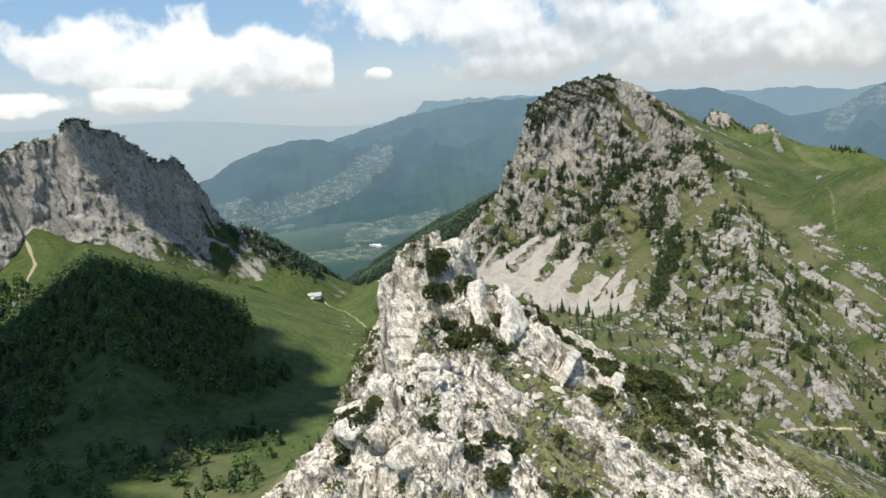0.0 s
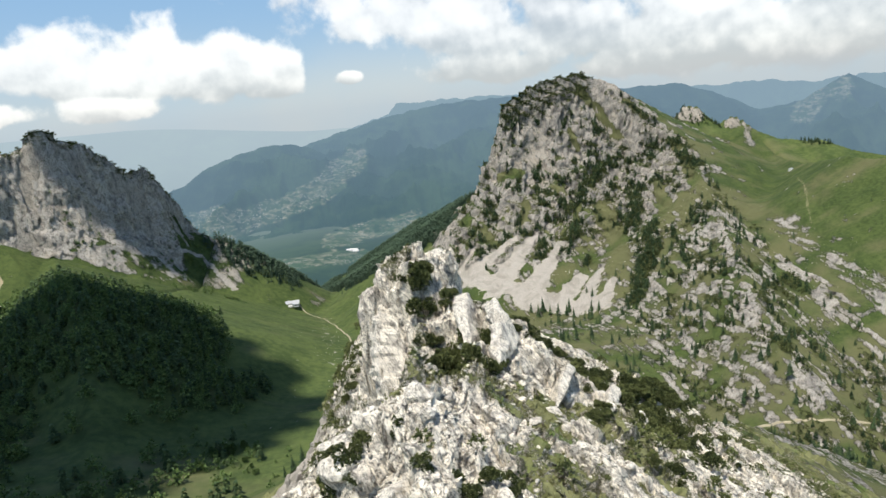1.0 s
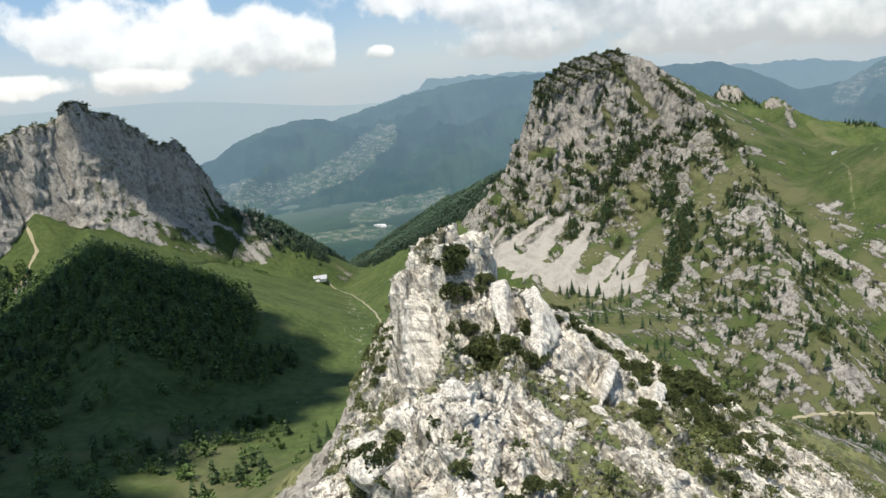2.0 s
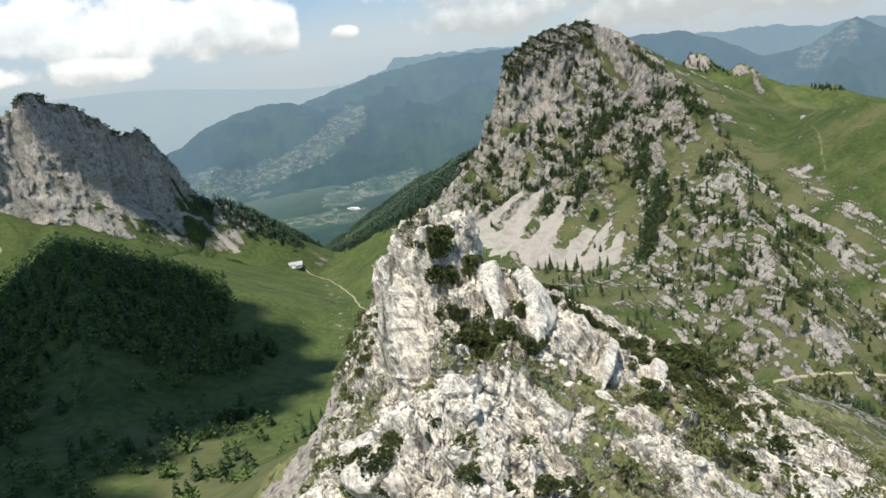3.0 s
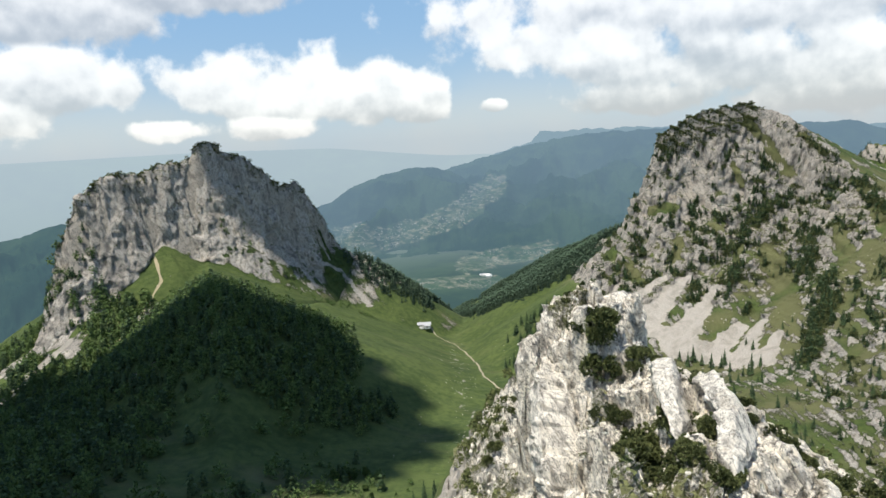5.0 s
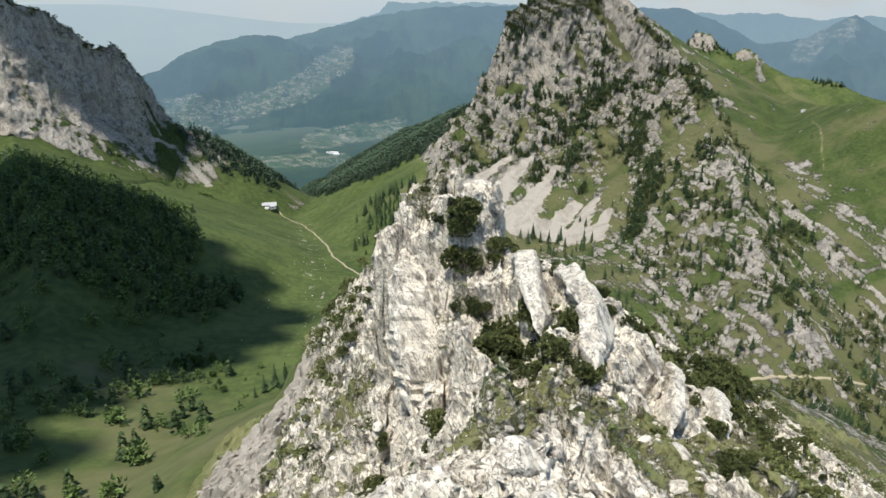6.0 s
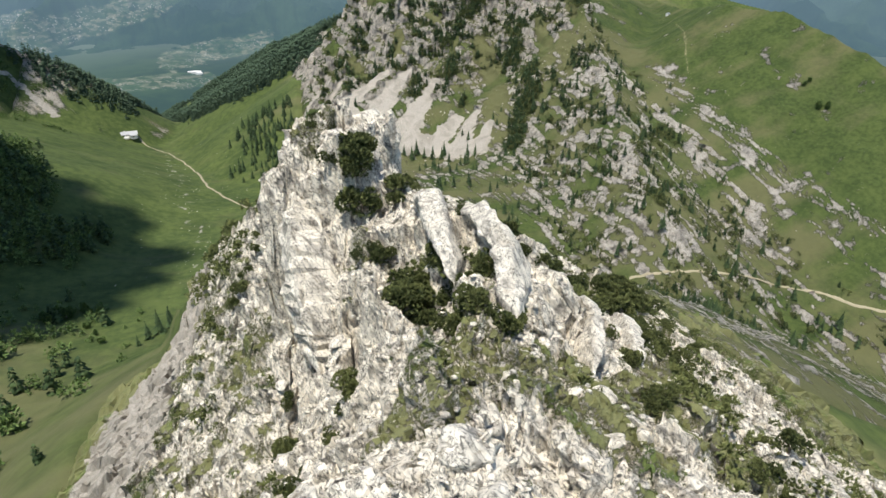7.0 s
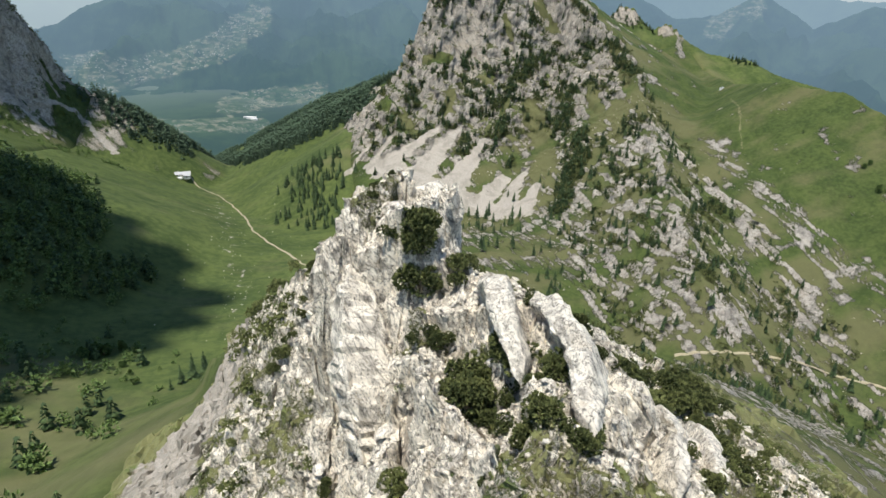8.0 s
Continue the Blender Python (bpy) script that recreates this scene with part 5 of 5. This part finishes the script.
    def growth(x, y):
        lumps = smooth(fbm(x, y, 7, 3, 118), 0.05, 0.45)
        return lumps * np.maximum(np.maximum(0.75 * smooth(x - 0.25 * (y - 100), 18, 40), 0.5 * smooth(x, -18, -30) * smooth(y, 190, 170)), 0.10)

    x, y = scatter(5200, (-44, 110, 62, 240), growth, 45)
    x, y = np.concatenate([x, [b[0] for b in bushes[300:]]]), np.concatenate([y, [b[1] for b in bushes[300:]]])
    size = gen.uniform(0.7, 2.7, len(x))
    size[len(x) - len(bushes[300:]):] *= 1.5
    stuff("ridge_scrub", low, x, y, heights(x, y) - 0.15, size, gen, M_PINE, "low dark scrub between the rocks of the ridge", "scrub")


plant_trees()


# ---- the chalet on the pass, the hut, boulders, stones and tufts ----
def box_part(name, size, at, mat, parent, label="", chamfer=0.05):
    bm = bmesh.new()
    bmesh.ops.create_cube(bm, size=1.0)
    bmesh.ops.scale(bm, vec=size, verts=bm.verts)
    bmesh.ops.bevel(bm, geom=bm.edges[:], offset=chamfer, segments=1, affect="EDGES")
    mesh = bpy.data.meshes.new(name)
    bm.to_mesh(mesh)
    bm.free()
    mesh.materials.append(mat)
    ob = new(name, mesh)
    ob.parent, ob.location = parent, at
    return tagged(ob, label) if label else ob


def gable_roof(name, long, wide, rise, thick, at, mat, parent):
    bm = bmesh.new()
    for s in (1, -1):
        pts = [(-long / 2, 0, rise), (long / 2, 0, rise), (long / 2, s * wide / 2, 0), (-long / 2, s * wide / 2, 0)]
        top = [bm.verts.new(p) for p in pts]
        low = [bm.verts.new((p[0], p[1], p[2] - thick)) for p in pts]
        bm.faces.new(top if s > 0 else top[::-1])
        bm.faces.new(low[::-1] if s > 0 else low)
        for i in range(4):
            j = (i + 1) % 4
            bm.faces.new((top[i], low[i], low[j], top[j]))
    bmesh.ops.recalc_face_normals(bm, faces=bm.faces)
    mesh = bpy.data.meshes.new(name)
    bm.to_mesh(mesh)
    bm.free()
    mesh.materials.append(mat)
    ob = new(name, mesh)
    ob.parent, ob.location = parent, at
    return ob


def gable_wall(long, wide, tall, rise, at, parent):
    bm = bmesh.new()
    ends = []
    for x in (-long / 2, long / 2):
        ends.append([bm.verts.new((x, y, z)) for y, z in ((-wide / 2, -2.0), (wide / 2, -2.0), (wide / 2, tall), (0, tall + rise), (-wide / 2, tall))])
    bm.faces.new(ends[0])
    bm.faces.new(ends[1][::-1])
    for i in range(5):
        j = (i + 1) % 5
        bm.faces.new((ends[0][i], ends[1][i], ends[1][j], ends[0][j]))
    bmesh.ops.recalc_face_normals(bm, faces=bm.faces)
    mesh = bpy.data.meshes.new("wall")
    bm.to_mesh(mesh)
    bm.free()
    mesh.materials.append(M_WALL)
    ob = new("wall", mesh)
    ob.parent, ob.location = parent, at
    return ob


def build_chalet(x, y, turn):
    chalet = tagged(new("chalet"), "white mountain chalet with a pale metal roof", "house")
    chalet.matrix_world = pose(x, y, height_at(x, y) + 0.4, 0, 0, turn)
    gable_wall(20, 8.5, 2.6, 2.3, (0, 0, 0), chalet)
    gable_roof("roof", 21.6, 10.6, 2.7, 0.25, (0, 0, 2.45), M_ROOF, chalet)
    gable_wall(7.5, 6.0, 2.3, 1.6, (5.5, -6.2, -0.6), chalet)
    gable_roof("annex_roof", 8.4, 7.4, 1.9, 0.22, (5.5, -6.2, 1.6), M_ROOF, chalet)
    for k in range(4):
        box_part("window", (1.0, 0.12, 1.0), (-8 + 2.6 * k, -4.29, 1.4), M_WOOD, chalet, "dark shuttered window", 0.02)
    box_part("door", (1.2, 0.12, 2.0), (-9.0 + 11.2, -4.29, 0.9), M_WOOD, chalet, "dark wooden door", 0.02)
    box_part("annex_door", (1.6, 0.12, 1.9), (5.0, -9.24, 0.2), M_WOOD, chalet, "dark wooden door", 0.02)
    box_part("chimney", (0.8, 0.8, 1.6), (-4.5, 0.8, 5.2), M_WALL, chalet)
    box_part("terrace", (9.0, 4.0, 2.4), (-4.5, -6.4, -1.4), M_WALL, chalet, "pale stone terrace")


build_chalet(-193.0, 940.0, 12)


def build_factory(x, y, turn):
    works = tagged(new("factory"), "long white factory halls on the valley floor", "factory")
    works.matrix_world = pose(x, y, height_at(x, y) + 1.0, 0, 0, turn)
    for name, size, at in (("hall", (34, 16, 7), (0, 0, 3.5)), ("side_hall", (22, 14, 5), (16, -17, 2.5)), ("store", (12, 10, 5), (-25, 6, 2.5))):
        hall = box_part(name, size, at, M_WALL, works, "", 0.3)
        box_part("roof", (size[0] + 1.2, size[1] + 1.2, 0.8), (0, 0, size[2] / 2 + 0.4), M_WALL, hall, "", 0.1)


build_factory(-268.0, 2640.0, -12)


def build_hut(x, y):
    hut = tagged(new("stone_hut"), "small pale hut on the green pasture", "hut")
    hut.matrix_world = pose(x, y, height_at(x, y) + 0.2, 0, 0, 30)
    gable_wall(4.6, 3.2, 1.7, 1.0, (0, 0, 0), hut)
    gable_roof("roof", 5.2, 4.0, 1.2, 0.15, (0, 0, 1.6), M_ROOF, hut)
    box_part("door", (0.8, 0.1, 1.5), (0.4, -1.64, 0.6), M_WOOD, hut, "wooden door", 0.02)


build_hut(443.0, 769.0)


def rock_shape(rng, detail=2, flat=0.7):
    """An angular boulder, about 1 m across."""
    bm = bmesh.new()
    bmesh.ops.create_icosphere(bm, subdivisions=detail, radius=0.5)
    shift = Vector((rng.uniform(0, 50), rng.uniform(0, 50), 0))
    cuts = [Vector((rng.gauss(0, 1), rng.gauss(0, 1), rng.gauss(0, 1))).normalized() for _ in range(7)]
    for v in bm.verts:
        p = v.co.copy()
        for c in cuts:
            over = p.dot(c) - 0.33
            if over > 0:
                p -= c * over * 0.9
        p *= 1 + 0.25 * noise.fractal(p * 2.5 + shift, 1.0, 2.0, 3)
        v.co = Vector((p.x * 1.15, p.y, p.z * flat))
    verts, faces = [tuple(v.co) for v in bm.verts], [tuple(v.index for v in f.verts) for f in bm.faces]
    bm.free()
    return verts, faces


M_STONE = land_material("bare_limestone", 1.5, 0.6, (1.50, 1.44, 1.32), pit_shade=0.6, lift=0.95, bump=0.8, upright=0.35, grainy=0.25, rough=0.57)
M_SLOPE_STONE = land_material("grey_limestone", 1.5, 0.6, (1.0, 0.95, 0.87), pit_shade=0.5, bump=0.9)


def stone_shares(ob):
    for key, value in (("rock", 1.3), ("scree", -1.0), ("path", -1.0), ("dry", 0.5)):
        ob.data.attributes.new(key, "FLOAT", "POINT").data.foreach_set("value", np.full(len(ob.data.vertices), value, np.float32))
    return ob


def rock_blade(name, line, thick, tall, lean, seed, label):
    """A long slab of rock that leans on the ridge: a broken line along its middle, half thickness and half height."""
    along = np.linspace(0, 1, 44)
    knots = np.linspace(0, 1, len(line))
    mid = [Vector(tuple(float(np.interp(a, knots, [p[k] for p in line])) for k in range(3))) for a in along]
    verts, faces, ring = [], [], 22
    for i, c in enumerate(mid):
        axis = (mid[min(i + 1, 43)] - mid[max(i - 1, 0)]).normalized()
        side = axis.cross(Vector((0, 0, 1))).normalized()
        up = side.cross(axis).normalized()
        turn = Matrix.Rotation(radians(lean), 3, axis)
        side, up = turn @ side, turn @ up
        taper = max(1 - abs(2 * along[i] ** 1.3 - 1) ** 2.2, 0.02) ** 0.8
        for j in range(ring):
            a = 2 * math.pi * j / ring
            ca, sa = math.cos(a), math.sin(a)
            p = c + side * (thick * taper * math.copysign(abs(ca) ** 0.24, ca)) + up * (tall * taper * math.copysign(abs(sa) ** 0.26, sa))
            q = Vector((p.x + seed * 9.1, p.y, p.z))
            rough = noise.fractal(q * 0.45, 0.8, 2.0, 6) * 1.1 + 0.5 * noise.fractal(Vector((q.x * 1.6, q.y * 0.3, q.z * 0.3)), 0.8, 2.0, 3)
            p = p + (side * ca + up * sa) * rough * min(thick, 2.0) * 0.42
            verts.append(tuple(p))
        if i:
            for j in range(ring):
                b = (i - 1) * ring
                faces.append((b + j, b + (j + 1) % ring, b + ring + (j + 1) % ring, b + ring + j))
    faces += [tuple(range(ring))[::-1], tuple(range(43 * ring, 44 * ring))]
    return stone_shares(tagged(part(name, verts, faces, M_STONE), label, "rock"))


rock_blade("rock_flake", [(-10.0, 145.5, 160.5), (-9.8, 139, 155.5), (-9.2, 132, 147), (-8.6, 126, 138)], 3.5, 2.6, -14, 1, "long white limestone flake leaning over a dark cleft")
rock_blade("rock_slab", [(5.0, 132, 160.6), (6.4, 126.5, 162.9), (6.4, 120, 161.4), (5.8, 113, 158.8)], 1.4, 2.9, 24, 2, "bright white limestone slab beside dark pines")
rock_blade("rock_slab", [(9.8, 129, 161.2), (11.4, 121, 162.9), (11.8, 112, 162.2), (9.4, 103, 160.0)], 1.5, 2.6, 30, 3, "split white limestone slab with a deep crack")
rock_blade("rock_slab", [(17.0, 100, 152.5), (19.0, 105, 154), (21.5, 112, 153), (23.5, 120, 149)], 0.9, 2.4, 32, 4, "thin upright blade of pale limestone")
rock_blade("rock_slab", [(25.0, 104, 145.5), (28, 110, 147), (31.0, 118, 145.5), (33, 125, 142)], 1.0, 2.0, 32, 5, "thin upright blade of pale limestone")
rock_blade("rock_slab", [(-9, 73, 160.5), (-11, 78, 160), (-13.0, 84, 158.5), (-15, 89, 155)], 2.4, 2.6, -20, 6, "smooth pale limestone slab at the ridge's edge")


def lay_boulders():
    rng = random.Random(77)
    models = []
    for k in range(5):
        models.append(stone_shares(tagged(part("boulder", *rock_shape(rng, 3), M_STONE), "angular white limestone boulder on the ridge", "rock")))
    spots = [(-12, 78, 6.5), (-6, 70, 4.5), (-3, 80, 3.5), (3, 88, 3.0), (-9, 96, 4.0), (20, 106, 3.5), (14, 124, 4.0), (10, 136, 4.5), (7, 128, 3.5), (-4, 146, 4.0), (2, 152, 3.5), (-8, 140, 3.5), (28, 116, 4.0), (36, 120, 4.5), (40, 108, 4.0), (-14, 120, 4.5), (-18, 108, 4.0), (50, 118, 5.0), (16, 96, 2.5), (24, 92, 3.0)]
    spots += [(rng.uniform(-25, 60), rng.uniform(60, 165), rng.uniform(0.8, 2.2)) for _ in range(110)]
    for k, (x, y, size) in enumerate(spots):
        m = pose(x, y, height_at(x, y) - 0.12 * size, rng.uniform(-25, 25), rng.uniform(-25, 25), rng.uniform(0, 360))
        ob = copy_thing(models[k % 5], m)
        ob.scale = (size * rng.uniform(0.8, 1.3), size, size * rng.uniform(0.8, 1.2))
        tagged(ob, group="boulders on the ridge")
    drop_models(models)

    gen = np.random.default_rng(31)
    small = rock_shape(random.Random(3), 1)
    x, y = scatter(5200, (-30, 62, 56, 170), lambda x, y: 0.35 + 0.5 * smooth(fbm(x, y, 7, 3, 112), -0.1, 0.4), 32)
    z = near_height(x, y)
    stone_shares(stuff("loose_stones", small, x, y, z, gen.uniform(0.25, 0.8, len(x)), gen, M_STONE, "loose pale limestone rubble on the ridge", "stones"))
    x, y = scatter(3600, (100, 420, 300, 700), lambda x, y: smooth(stony(x, y), 0.0, 0.5), 33)
    z = right_height(x, y)
    stone_shares(stuff("slope_boulders", small, x, y, z, gen.uniform(0.5, 2.2, len(x)), gen, M_SLOPE_STONE, "pale boulders strewn over the grassy flank", "stones"))
    x, y = scatter(700, (-140, -30, 380, 900), lambda x, y: 0.12 + 0.5 * smooth(near_line(x, y, STREAM), 26, 4), 34)
    stone_shares(stuff("meadow_stones", small, x, y, heights(x, y), gen.uniform(0.4, 1.1, len(x)), gen, M_STONE, "scattered stones along the dry stream bed", "stones"))

    blade_rng = random.Random(5)
    verts, faces = [], []
    for _ in range(16):
        a, lean, tall = blade_rng.uniform(0, 6.28), blade_rng.uniform(0.1, 0.5), blade_rng.uniform(0.5, 1.0)
        c, s = math.cos(a), math.sin(a)
        n = len(verts)
        r = blade_rng.uniform(0, 0.35)
        verts += [(r * c - 0.05 * s, r * s + 0.05 * c, -0.1), (r * c + 0.05 * s, r * s - 0.05 * c, -0.1), ((r + lean) * c, (r + lean) * s, tall)]
        faces.append((n, n + 1, n + 2))
    x, y = scatter(15000, (-30, 62, 56, 170), lambda x, y: smooth(near_turf(x, y), 0.15, 0.6) * 0.8, 35)
    z = near_height(x, y)
    stuff("grass_tufts", (verts, faces), x, y, z, gen.uniform(0.25, 0.65, len(x)), gen, M_TUFT, "tufts of dry green alpine grass", "grass")


lay_boulders()


# ---- the clouds that throw the shade ----
def build_cloud(target, wide, deep, seed):
    """A cumulus high overhead on the line from its shade to the sun."""
    centre = Vector(target) + SUN_TO * (1500 / SUN_TO.z)
    bm = bmesh.new()
    bmesh.ops.create_icosphere(bm, subdivisions=5, radius=1.0)
    for v in bm.verts:
        p = v.co.copy()
        puff = 1 + 0.32 * noise.fractal(p * 3.4 + Vector((seed, 0, 0)), 1.0, 2.0, 5)
        v.co = Vector((p.x * wide * puff, p.y * deep * puff, max(p.z, -0.25) * 60 * puff))
    mesh = bpy.data.meshes.new("cloud")
    bm.to_mesh(mesh)
    bm.free()
    mesh.materials.append(M_CLOUD)
    mesh.polygons.foreach_set("use_smooth", np.full(len(mesh.polygons), True))
    ob = new("backdrop_cloud", mesh)
    ob.location = centre
    return tagged(ob, "white cumulus cloud drifting high above the hill", "cloud", kind="structure")


build_cloud((-292, 452, 20), 180, 150, 1.0)
build_cloud((-352, 270, 20), 180, 124, 4.0)
build_cloud((-388, 908, 150), 66, 84, 7.0)
build_cloud((-480, 428, 0), 150, 140, 9.0)
